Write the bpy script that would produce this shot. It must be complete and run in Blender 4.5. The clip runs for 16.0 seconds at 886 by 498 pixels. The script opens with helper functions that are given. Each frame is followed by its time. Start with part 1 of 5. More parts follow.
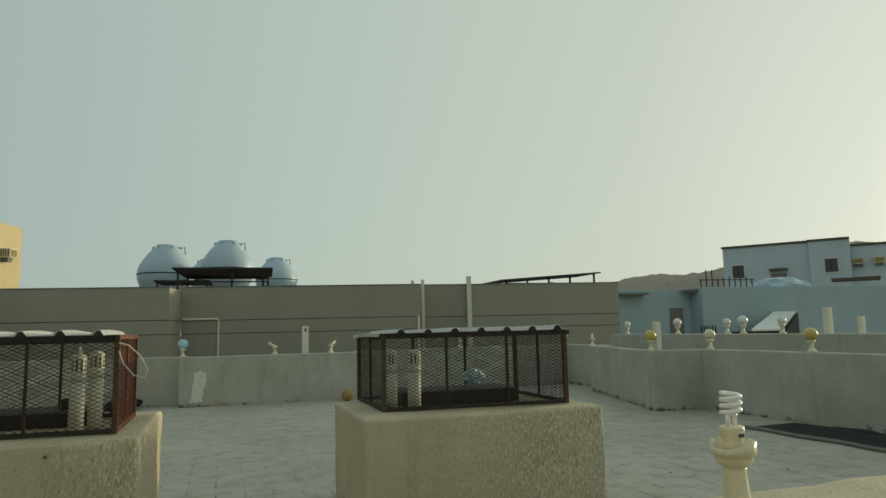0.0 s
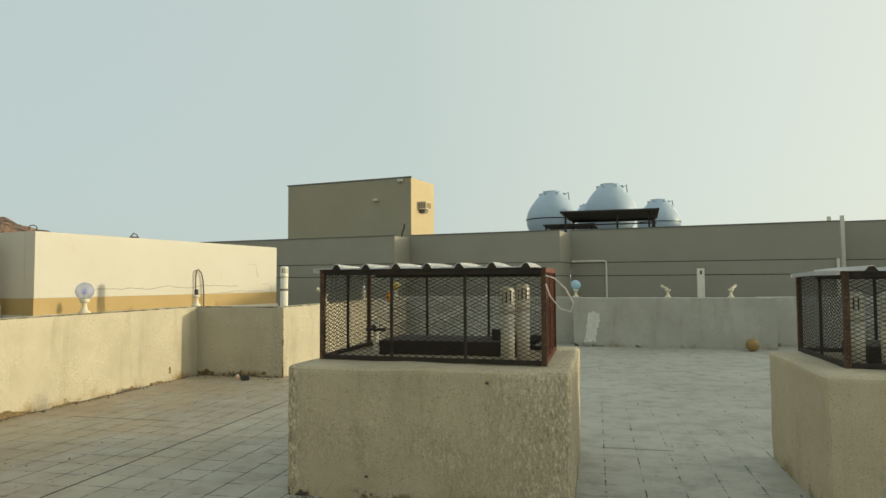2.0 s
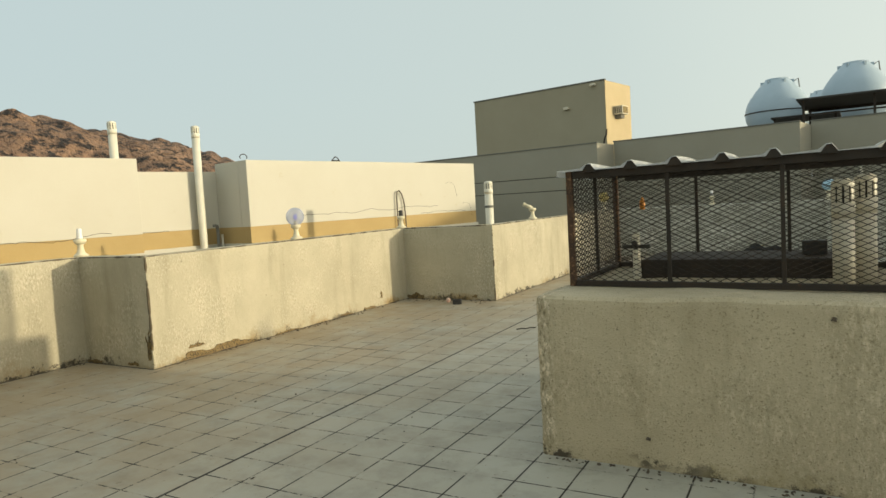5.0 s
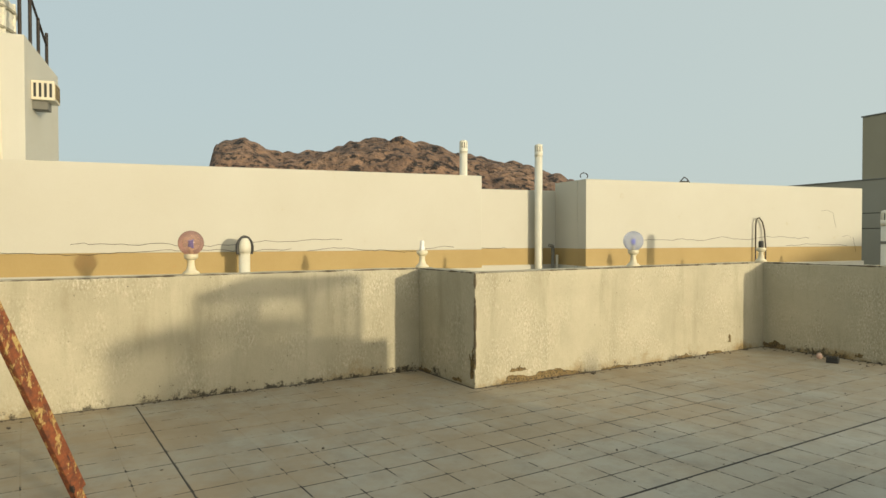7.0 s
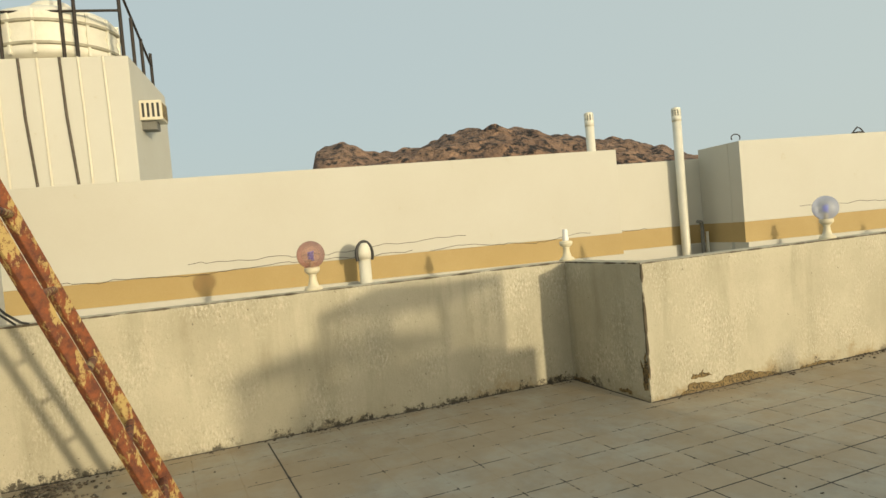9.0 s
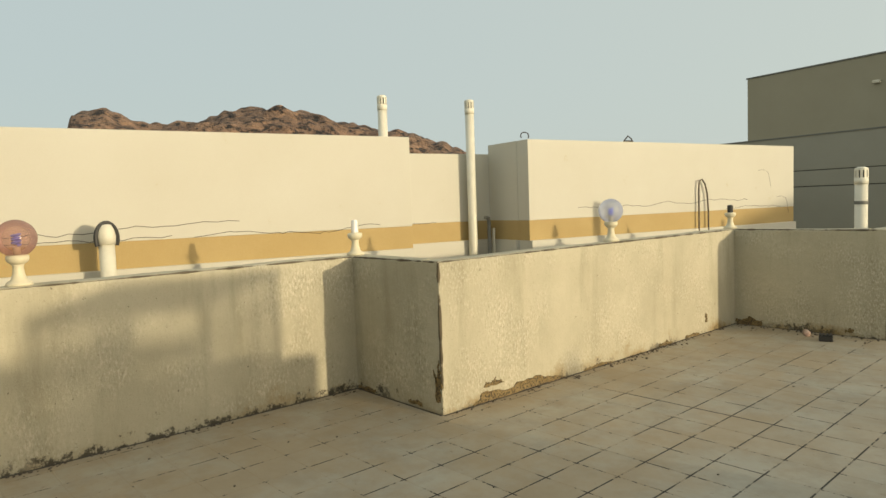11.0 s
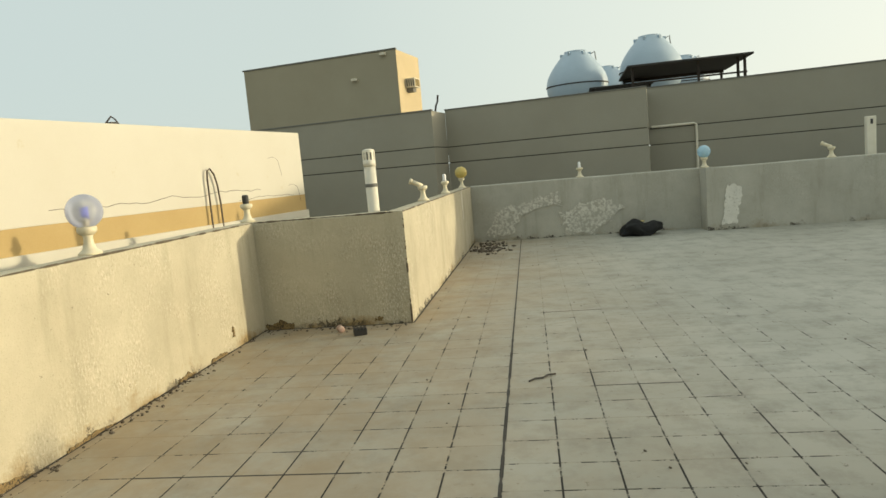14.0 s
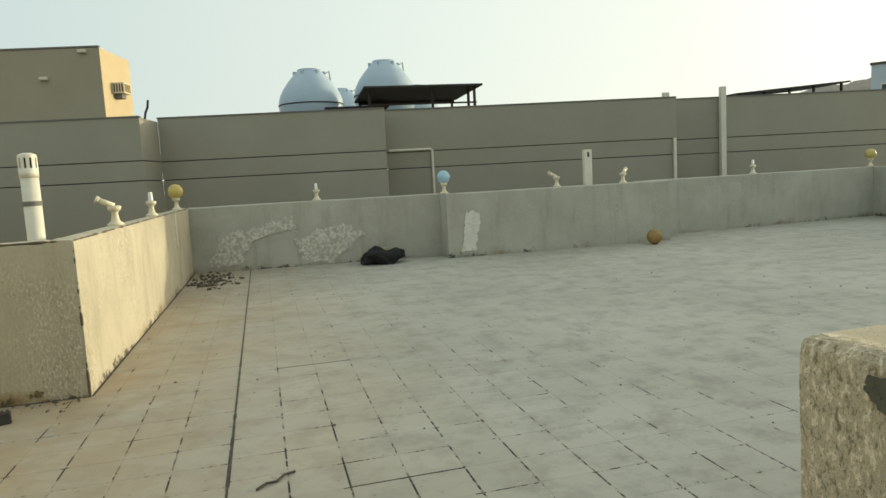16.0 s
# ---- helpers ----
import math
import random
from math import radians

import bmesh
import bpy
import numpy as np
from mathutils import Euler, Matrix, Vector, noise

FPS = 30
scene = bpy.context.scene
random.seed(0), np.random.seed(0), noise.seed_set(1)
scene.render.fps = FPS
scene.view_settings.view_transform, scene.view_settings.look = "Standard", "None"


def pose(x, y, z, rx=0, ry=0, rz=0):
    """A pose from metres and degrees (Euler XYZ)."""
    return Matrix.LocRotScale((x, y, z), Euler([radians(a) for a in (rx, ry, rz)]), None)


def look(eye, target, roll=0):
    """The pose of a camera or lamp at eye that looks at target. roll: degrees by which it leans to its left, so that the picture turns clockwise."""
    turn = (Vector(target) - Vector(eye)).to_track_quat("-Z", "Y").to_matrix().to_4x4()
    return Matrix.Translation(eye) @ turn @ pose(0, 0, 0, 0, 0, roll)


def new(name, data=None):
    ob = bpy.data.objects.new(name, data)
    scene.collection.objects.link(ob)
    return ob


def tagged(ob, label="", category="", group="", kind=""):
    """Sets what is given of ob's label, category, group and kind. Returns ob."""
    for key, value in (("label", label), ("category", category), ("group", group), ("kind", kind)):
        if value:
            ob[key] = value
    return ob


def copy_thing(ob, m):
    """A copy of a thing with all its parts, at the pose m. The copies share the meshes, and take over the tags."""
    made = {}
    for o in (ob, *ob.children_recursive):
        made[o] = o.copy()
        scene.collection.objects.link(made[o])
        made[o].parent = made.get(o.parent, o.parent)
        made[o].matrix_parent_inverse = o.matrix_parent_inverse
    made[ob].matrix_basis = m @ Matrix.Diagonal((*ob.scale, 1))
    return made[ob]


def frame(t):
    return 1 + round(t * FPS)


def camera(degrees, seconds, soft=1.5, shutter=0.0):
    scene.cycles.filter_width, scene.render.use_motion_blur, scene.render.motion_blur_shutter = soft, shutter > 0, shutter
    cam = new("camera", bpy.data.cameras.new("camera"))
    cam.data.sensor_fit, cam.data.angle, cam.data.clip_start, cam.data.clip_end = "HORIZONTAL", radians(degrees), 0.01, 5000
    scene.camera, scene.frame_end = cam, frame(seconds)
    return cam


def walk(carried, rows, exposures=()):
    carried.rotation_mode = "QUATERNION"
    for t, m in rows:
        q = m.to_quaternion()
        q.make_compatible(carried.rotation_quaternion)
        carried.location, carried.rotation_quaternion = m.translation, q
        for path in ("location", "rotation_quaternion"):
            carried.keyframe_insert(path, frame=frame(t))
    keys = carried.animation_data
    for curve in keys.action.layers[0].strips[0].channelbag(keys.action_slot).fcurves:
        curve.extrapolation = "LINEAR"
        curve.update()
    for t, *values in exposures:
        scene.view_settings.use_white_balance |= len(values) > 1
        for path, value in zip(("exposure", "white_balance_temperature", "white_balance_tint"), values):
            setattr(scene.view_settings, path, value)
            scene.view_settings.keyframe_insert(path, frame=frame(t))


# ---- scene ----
cam = camera(67.6, 16.0)
PATH = [
    (0, (0.638, 0.361, 1.635), (1.251, 2.249, 1.88), -1.3),
    (0.5, (0.546, 0.518, 1.64), (1.047, 2.439, 1.879), -1.0),
    (1, (0.418, 0.722, 1.619), (0.813, 2.674, 1.806), -1.2),
    (1.5, (0.329, 0.779, 1.577), (0.417, 2.776, 1.624), -1.4),
    (2, (0.288, 0.953, 1.563), (-0.184, 2.894, 1.66), -0.3),
    (2.5, (0.222, 1.077, 1.534), (-0.561, 2.917, 1.53), -0.4),
    (3, (0.08, 1.259, 1.526), (-0.691, 3.099, 1.386), -0.9),
    (3.5, (-0.104, 1.376, 1.53), (-0.811, 3.244, 1.438), -1.9),
    (3.7, (-0.151, 1.432, 1.521), (-0.922, 3.275, 1.414), -2.0),
    (5.8, (-0.74, 2.223, 1.498), (-1.974, 3.795, 1.428), -3.2),
    (6, (-0.758, 2.291, 1.495), (-2.13, 3.746, 1.477), -1.9),
    (6.5, (-0.873, 2.412, 1.497), (-2.506, 3.567, 1.486), -0.3),
    (7, (-1.051, 2.488, 1.508), (-2.753, 3.537, 1.471), -0.1),
    (7.5, (-1.314, 2.483, 1.506), (-3.041, 3.491, 1.49), -3.0),
    (8, (-1.541, 2.443, 1.515), (-3.364, 3.261, 1.442), -3.2),
    (8.2, (-1.656, 2.491, 1.518), (-3.52, 3.214, 1.458), -4.0),
    (10.3, (-2.606, 2.744, 1.637), (-4.317, 3.778, 1.617), -3.8),
    (10.5, (-2.664, 2.815, 1.594), (-4.337, 3.911, 1.6), -2.1),
    (11, (-2.788, 3.009, 1.572), (-4.284, 4.329, 1.438), -2.0),
    (11.5, (-3.008, 3.191, 1.584), (-4.212, 4.782, 1.456), -3.8),
    (12, (-3.156, 3.348, 1.551), (-4.137, 5.082, 1.374), -4.6),
    (12.5, (-3.231, 3.57, 1.526), (-4.227, 5.298, 1.385), -2.9),
    (13, (-3.284, 3.855, 1.516), (-4.194, 5.628, 1.353), -3.1),
    (13.5, (-3.413, 4.129, 1.527), (-4.029, 6.022, 1.33), -3.1),
    (14, (-3.491, 4.408, 1.514), (-3.786, 6.372, 1.281), -5.0),
    (14.5, (-3.457, 4.741, 1.505), (-3.652, 6.725, 1.336), -4.4),
    (15, (-3.387, 5.087, 1.488), (-3.177, 7.064, 1.264), -3.8),
    (15.5, (-3.447, 5.43, 1.486), (-2.913, 7.35, 1.323), -2.4),
    (16, (-3.471, 5.721, 1.46), (-2.977, 7.647, 1.243), -3.1),
]
walk(cam, [(t, look(eye, target, roll)) for t, eye, target, roll in PATH],
     [(0.0, -0.52, 6400, 1.5), (1.0, -0.26, 6420, 3.5), (1.5, -0.12, 6450, 6.8), (2.3, -0.02, 6500, 9.5), (3.5, 0.12, 6500, 10), (7.0, -0.05, 6500, 11), (8.2, -0.09, 6540, 11.5),
      (10.5, -0.06, 6700, 12), (11.5, -0.03, 6750, 12.5), (12.5, 0.07, 6720, 12.5), (13.8, 0.11, 6620, 10.8), (14.5, 0.22, 6550, 9.5), (15.0, 0.25, 6500, 9.5), (16.0, 0.18, 6450, 9)])

# ---- world and sun ----
SUN_AZ, SUN_EL = 15.2, 5.5
sa, se = radians(SUN_AZ), radians(SUN_EL)
SUN_DIR = Vector((math.cos(se) * math.cos(sa), math.cos(se) * math.sin(sa), math.sin(se)))
world = bpy.data.worlds.new("sky")
scene.world = world
world.use_nodes = True
wn = world.node_tree
wl = wn.links.new
back = wn.nodes["Background"]
back.inputs[1].default_value = 0.12
sky = wn.nodes.new("ShaderNodeTexSky")
sky.sky_type, sky.sun_disc = 'NISHITA', False
sky.sun_elevation, sky.sun_rotation = se, radians(90 - SUN_AZ)
sky.air_density, sky.dust_density, sky.ozone_density = 1.0, 2.0, 1.0
# thick desert haze: pale, brighter and warmer towards the sun, with a wide glow about it
coord = wn.nodes.new("ShaderNodeTexCoord")
dot = wn.nodes.new("ShaderNodeVectorMath")
dot.operation = 'DOT_PRODUCT'
dot.inputs[1].default_value = SUN_DIR
wl(coord.outputs["Generated"], dot.inputs[0])
rng = wn.nodes.new("ShaderNodeMapRange")
rng.inputs[1].default_value, rng.inputs[2].default_value = -1.0, 1.0
wl(dot.outputs["Value"], rng.inputs[0])
ramp = wn.nodes.new("ShaderNodeValToRGB")
ramp.color_ramp.elements[0].position = 0.0
ramp.color_ramp.elements[0].color = (4.5, 5.5, 5.6, 1)
ramp.color_ramp.elements[1].position = 1.0
ramp.color_ramp.elements[1].color = (105, 92, 62, 1)
for pos, col in ((0.5, (5.3, 6.1, 5.8)), (0.72, (6.6, 7.2, 6.5)), (0.88, (7.8, 8.1, 7.1)), (0.96, (9.3, 9.5, 8.5)), (0.975, (16, 15, 12)), (0.99, (38, 34, 25))):
    ramp.color_ramp.elements.new(pos).color = (*col, 1)
wl(rng.outputs[0], ramp.inputs[0])
mixw = wn.nodes.new("ShaderNodeMix")
mixw.data_type = 'RGBA'
mixw.inputs[0].default_value = 0.86
wl(sky.outputs[0], mixw.inputs[6])
wl(ramp.outputs[0], mixw.inputs[7])
wl(mixw.outputs[2], back.inputs[0])
sun = new("sun", bpy.data.lights.new("sun", 'SUN'))
sun.data.energy, sun.data.angle, sun.data.color = 2.75, radians(1.0), (1.0, 0.87, 0.59)
sun.matrix_world = look((0, 0, 0), -SUN_DIR)


# ---- materials ----
def mat_base(name, rough=0.9, metal=0.0):
    m = bpy.data.materials.new(name)
    m.use_nodes = True
    b = m.node_tree.nodes["Principled BSDF"]
    b.inputs["Roughness"].default_value = rough
    b.inputs["Metallic"].default_value = metal
    return m, m.node_tree, b


def n_noise(nt, vec, scale, detail=4, rough=0.6, stretch=None):
    if stretch:
        mp = nt.nodes.new("ShaderNodeMapping")
        mp.inputs["Scale"].default_value = stretch
        nt.links.new(vec, mp.inputs[0])
        vec = mp.outputs[0]
    n = nt.nodes.new("ShaderNodeTexNoise")
    n.inputs["Scale"].default_value, n.inputs["Detail"].default_value, n.inputs["Roughness"].default_value = scale, detail, rough
    nt.links.new(vec, n.inputs["Vector"])
    return n.outputs[0]


def n_map(nt, val, a, b, c=0.0, d=1.0):
    r = nt.nodes.new("ShaderNodeMapRange")
    for i, v in enumerate((a, b, c, d)):
        r.inputs[i + 1].default_value = v
    nt.links.new(val, r.inputs[0])
    return r.outputs[0]


def n_mix(nt, fac, a, b, mode='MIX'):
    m = nt.nodes.new("ShaderNodeMix")
    m.data_type, m.blend_type = 'RGBA', mode
    for i, v in ((0, fac), (6, a), (7, b)):
        if isinstance(v, (int, float)):
            m.inputs[i].default_value = v
        elif isinstance(v, tuple):
            m.inputs[i].default_value = (*v, 1)
        else:
            nt.links.new(v, m.inputs[i])
    return m.outputs[2]


def n_math(nt, op, a, b=0.0):
    m = nt.nodes.new("ShaderNodeMath")
    m.operation = op
    for i, v in enumerate((a, b)):
        if isinstance(v, (int, float)):
            m.inputs[i].default_value = v
        else:
            nt.links.new(v, m.inputs[i])
    return m.outputs[0]


def n_bump(nt, b, height, strength, dist):
    bp = nt.nodes.new("ShaderNodeBump")
    bp.inputs["Strength"].default_value, bp.inputs["Distance"].default_value = strength, dist
    nt.links.new(height, bp.inputs["Height"])
    nt.links.new(bp.outputs[0], b.inputs["Normal"])


def position(nt):
    g = nt.nodes.new("ShaderNodeNewGeometry")
    return g.outputs["Position"]


def surf(name, col, col2, scale=3.0, rough=0.85, metal=0.0, fine=60.0, bump=0.3, dist=0.003, spots=None, spot_at=0.62):
    """Two tones at a large and a fine scale, with relief, and spots of wear; on the rock, of crevice shade."""
    m, nt, b = mat_base(name, rough, metal)
    p = position(nt)
    big = n_noise(nt, p, scale, 5)
    small = n_noise(nt, p, fine, 3)
    f = n_map(nt, n_math(nt, 'ADD', n_math(nt, 'MULTIPLY', big, 0.7), n_math(nt, 'MULTIPLY', small, 0.3)), 0.35, 0.65)
    c = n_mix(nt, f, col, col2)
    if spots:
        s = n_map(nt, n_noise(nt, p, scale * 4, 6, 0.7), spot_at, spot_at + 0.06)
        c = n_mix(nt, s, c, spots)
    nt.links.new(c, b.inputs["Base Color"])
    nt.links.new(n_map(nt, small, 0.2, 0.8, max(rough - 0.12, 0.05), min(rough + 0.1, 1)), b.inputs["Roughness"])
    if bump:
        n_bump(nt, b, small, bump, dist)
    return m


def stucco(name, col, col2, damp, worn=1.0, size=54.0, weather=False, least=0.1):
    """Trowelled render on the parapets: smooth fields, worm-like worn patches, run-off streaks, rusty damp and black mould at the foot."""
    m, nt, b = mat_base(name, 0.93)
    p = position(nt)
    big = n_noise(nt, p, 1.2, 5, 0.65)
    c = n_mix(nt, n_map(nt, big, 0.35, 0.66), col, col2)
    streak = n_noise(nt, p, 4.0, 5, 0.65, (1, 1, 0.14))
    c = n_mix(nt, n_map(nt, streak, 0.52, 0.76, 0, 0.5), c, (col2[0] * 0.62, col2[1] * 0.6, col2[2] * 0.52))
    field = n_math(nt, 'MULTIPLY', n_map(nt, n_noise(nt, p, 1.3, 5, 0.65), 0.47, 0.66, least, 1.0), worn)
    sep = nt.nodes.new("ShaderNodeSeparateXYZ")
    nt.links.new(p, sep.inputs[0])
    if weather:
        # the sides that take the weather have lost their skim coat
        x = sep.outputs[0]
        corner = n_math(nt, 'MULTIPLY', n_map(nt, x, -0.7, -0.05), n_map(nt, x, 0.4, 0.2))
        corner = n_math(nt, 'MAXIMUM', corner, n_map(nt, x, 2.2, 3.2, 0, 0.9))
        field = n_math(nt, 'MAXIMUM', field, n_math(nt, 'MAXIMUM', n_math(nt, 'MULTIPLY', corner, 0.8), n_map(nt, x, -1.9, -1.95, 0, 1.0)))
    worm = n_noise(nt, p, size, 4, 0.65, (1, 1, 0.5))
    ridge = n_math(nt, 'MULTIPLY', n_map(nt, worm, 0.54, 0.60), field)
    c = n_mix(nt, n_math(nt, 'MULTIPLY', ridge, 0.85 if weather else 0.65), c, (min(col[0] * 1.5, 0.85), min(col[1] * 1.52, 0.83), min(col[2] * 1.65, 0.76)))
    pit = n_math(nt, 'MULTIPLY', n_map(nt, worm, 0.43, 0.36), field)
    c = n_mix(nt, n_math(nt, 'MULTIPLY', pit, 0.9 if weather else 0.75), c, (col2[0] * 0.5, col2[1] * 0.48, col2[2] * 0.42))
    grit = n_noise(nt, p, 95.0, 3, 0.7)
    c = n_mix(nt, n_map(nt, grit, 0.58, 0.66, 0, 0.85 if weather else 0.25), c, (col2[0] * 0.45, col2[1] * 0.43, col2[2] * 0.38))
    speck = n_noise(nt, p, 19.0, 5, 0.75)
    c = n_mix(nt, n_map(nt, speck, 0.67, 0.70, 0, 0.85), c, (0.09, 0.075, 0.055))
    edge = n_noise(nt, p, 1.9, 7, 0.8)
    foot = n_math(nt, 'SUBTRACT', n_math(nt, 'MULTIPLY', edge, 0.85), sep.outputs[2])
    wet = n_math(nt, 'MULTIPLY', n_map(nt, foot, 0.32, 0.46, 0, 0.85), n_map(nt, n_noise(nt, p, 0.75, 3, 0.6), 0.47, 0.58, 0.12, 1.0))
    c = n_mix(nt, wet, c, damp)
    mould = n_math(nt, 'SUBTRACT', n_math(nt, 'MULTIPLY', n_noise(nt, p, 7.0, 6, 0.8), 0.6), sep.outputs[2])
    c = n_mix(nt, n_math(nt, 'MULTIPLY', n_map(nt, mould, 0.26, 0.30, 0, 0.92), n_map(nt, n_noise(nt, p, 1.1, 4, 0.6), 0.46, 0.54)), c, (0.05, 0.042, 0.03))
    nt.links.new(c, b.inputs["Base Color"])
    hh = n_math(nt, 'ADD', n_math(nt, 'MULTIPLY', n_math(nt, 'MULTIPLY', worm, field), 1.3), n_math(nt, 'MULTIPLY', grit, 0.22))
    n_bump(nt, b, hh, 1.0, 0.017 if weather else 0.011)
    return m


def floor_tone(nt, p):
    """The pale dusty coat that lies over tiles and filled joints alike."""
    big = n_noise(nt, p, 0.5, 5, 0.6)
    c = n_mix(nt, n_map(nt, big, 0.35, 0.65), (0.43, 0.42, 0.362), (0.355, 0.345, 0.292))
    mid = n_noise(nt, p, 3.2, 6, 0.7)
    c = n_mix(nt, n_map(nt, mid, 0.47, 0.7, 0, 0.7), c, (0.23, 0.22, 0.185))
    spot = n_noise(nt, p, 13.0, 5, 0.75)
    c = n_mix(nt, n_map(nt, spot, 0.635, 0.67, 0, 0.8), c, (0.13, 0.115, 0.09))
    sep = nt.nodes.new("ShaderNodeSeparateXYZ")
    nt.links.new(p, sep.inputs[0])
    # rust-coloured dust blown against the western parapets
    dust = n_math(nt, 'MULTIPLY', n_map(nt, sep.outputs[0], -1.8, -4.9), n_map(nt, n_noise(nt, p, 1.3, 5, 0.7), 0.2, 0.58))
    c = n_mix(nt, n_math(nt, 'MULTIPLY', dust, 0.85), c, (0.34, 0.255, 0.155))
    # black mould on the tiles about the shaft box's damp corner
    off = nt.nodes.new("ShaderNodeVectorMath")
    off.operation = 'DISTANCE'
    nt.links.new(p, off.inputs[0])
    off.inputs[1].default_value = (0.12, 5.5, 0)
    blot = n_math(nt, 'SUBTRACT', n_math(nt, 'MULTIPLY', n_noise(nt, p, 2.2, 6, 0.75), 1.9), off.outputs["Value"])
    c = n_mix(nt, n_map(nt, blot, 0.3, 0.9, 0, 0.6), c, (0.12, 0.115, 0.085))
    return c, mid


# the tile field lies a little turned against the parapets
TILE, TILE_TURN, TILE_AT = 0.287, radians(0.7), Vector((-3.785, 8.5, 0))


def tile_mat():
    m, nt, b = mat_base("floor_tile_coat", 0.6)
    p = position(nt)
    c, mid = floor_tone(nt, p)
    oi = nt.nodes.new("ShaderNodeObjectInfo")
    c = n_mix(nt, 1.0, c, n_mix(nt, oi.outputs["Random"], (0.95, 0.95, 0.94), (1.04, 1.035, 1.03)), 'MULTIPLY')
    nt.links.new(c, b.inputs["Base Color"])
    nt.links.new(n_map(nt, mid, 0.3, 0.7, 0.5, 0.72), b.inputs["Roughness"])
    n_bump(nt, b, n_math(nt, 'ADD', n_noise(nt, p, 120.0, 3), mid), 0.2, 0.003)
    return m


def joint_mat():
    m, nt, b = mat_base("tile_joint", 0.85)
    p = position(nt)
    c, mid = floor_tone(nt, p)
    # joints along y have mostly lost their grout, those along x only here and there
    sep = nt.nodes.new("ShaderNodeSeparateXYZ")
    nt.links.new(p, sep.inputs[0])
    turn = nt.nodes.new("ShaderNodeVectorMath")
    turn.operation = 'DOT_PRODUCT'
    turn.inputs[1].default_value = (math.cos(TILE_TURN), math.sin(TILE_TURN), 0)
    nt.links.new(p, turn.inputs[0])
    start = TILE_AT.x * math.cos(TILE_TURN) + TILE_AT.y * math.sin(TILE_TURN)
    cell = n_math(nt, 'FRACT', n_math(nt, 'MULTIPLY', n_math(nt, 'ADD', turn.outputs["Value"], TILE / 2 - start), 1 / TILE))
    along = n_math(nt, 'LESS_THAN', n_math(nt, 'ABSOLUTE', n_math(nt, 'SUBTRACT', cell, 0.5)), 0.08)
    lost = n_math(nt, 'ADD', n_noise(nt, p, 3.4, 6, 0.85), n_math(nt, 'MULTIPLY', along, 0.06))
    # drifted dust has filled most joints towards the north end
    lost = n_math(nt, 'SUBTRACT', lost, n_map(nt, sep.outputs[1], 7.8, 12.5, 0, 0.12))
    lost = n_math(nt, 'SUBTRACT', lost, n_math(nt, 'MULTIPLY', n_map(nt, sep.outputs[0], -3.2, 0.5, 0, 0.085), n_map(nt, sep.outputs[1], 5.3, 6.6)))
    lost = n_math(nt, 'SUBTRACT', lost, n_map(nt, sep.outputs[0], -5.0, -6.4, 0, 0.07))
    c = n_mix(nt, n_map(nt, lost, 0.5, 0.53), c, (0.022, 0.019, 0.015))
    nt.links.new(c, b.inputs["Base Color"])
    return m


def globe_mat(name, tint, gloss=0.35, haze=0.25):
    m, nt, b = mat_base(name, 0.08)
    out = nt.nodes["Material Output"]
    tr = nt.nodes.new("ShaderNodeBsdfTransparent")
    tr.inputs[0].default_value = (*tint, 1)
    b.inputs["Base Color"].default_value = (*tint, 1)
    b.inputs["Specular IOR Level"].default_value = 0.8
    fres = nt.nodes.new("ShaderNodeFresnel")
    fres.inputs[0].default_value = 1.5
    f = n_math(nt, 'ADD', n_math(nt, 'MULTIPLY', fres.outputs[0], gloss), haze)
    mx = nt.nodes.new("ShaderNodeMixShader")
    nt.links.new(f, mx.inputs[0])
    nt.links.new(tr.outputs[0], mx.inputs[1])
    nt.links.new(b.outputs[0], mx.inputs[2])
    nt.links.new(mx.outputs[0], out.inputs[0])
    return m


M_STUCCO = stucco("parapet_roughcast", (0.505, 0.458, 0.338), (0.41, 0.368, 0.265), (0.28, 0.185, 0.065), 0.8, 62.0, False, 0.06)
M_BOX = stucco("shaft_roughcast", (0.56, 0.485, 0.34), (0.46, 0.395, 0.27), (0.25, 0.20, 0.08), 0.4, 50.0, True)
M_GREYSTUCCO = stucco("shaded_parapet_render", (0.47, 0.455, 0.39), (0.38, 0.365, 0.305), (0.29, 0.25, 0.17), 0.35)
M_TILE, M_JOINT = tile_mat(), joint_mat()
M_GROOVE = surf("dark_joint", (0.035, 0.03, 0.025), (0.07, 0.06, 0.05), 8)
M_CREAM = surf("cream_paint", (0.575, 0.55, 0.47), (0.545, 0.515, 0.43), 0.9, fine=90, bump=0.12, spots=(0.52, 0.475, 0.36), spot_at=0.66)
M_OCHRE = surf("ochre_band_paint", (0.455, 0.33, 0.145), (0.41, 0.29, 0.12), 1.4, fine=70, bump=0.15, spots=(0.45, 0.29, 0.12), spot_at=0.66)
M_GREYWALL = surf("taupe_paint", (0.335, 0.315, 0.25), (0.30, 0.28, 0.22), 0.7, fine=70, bump=0.15, spots=(0.27, 0.25, 0.2), spot_at=0.68)
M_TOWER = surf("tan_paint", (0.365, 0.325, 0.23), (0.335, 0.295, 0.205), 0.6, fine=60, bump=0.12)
# yellower than the tan wall, and lightened: the sun on that side is painted in
M_SUNSIDE = surf("sunlit_ochre_paint", (0.55, 0.44, 0.26), (0.49, 0.39, 0.225), 0.6, fine=60, bump=0.12)
M_BLUE = surf("pale_blue_paint", (0.37, 0.46, 0.48), (0.32, 0.41, 0.44), 0.5, fine=50, bump=0.1, spots=(0.27, 0.35, 0.38), spot_at=0.64)
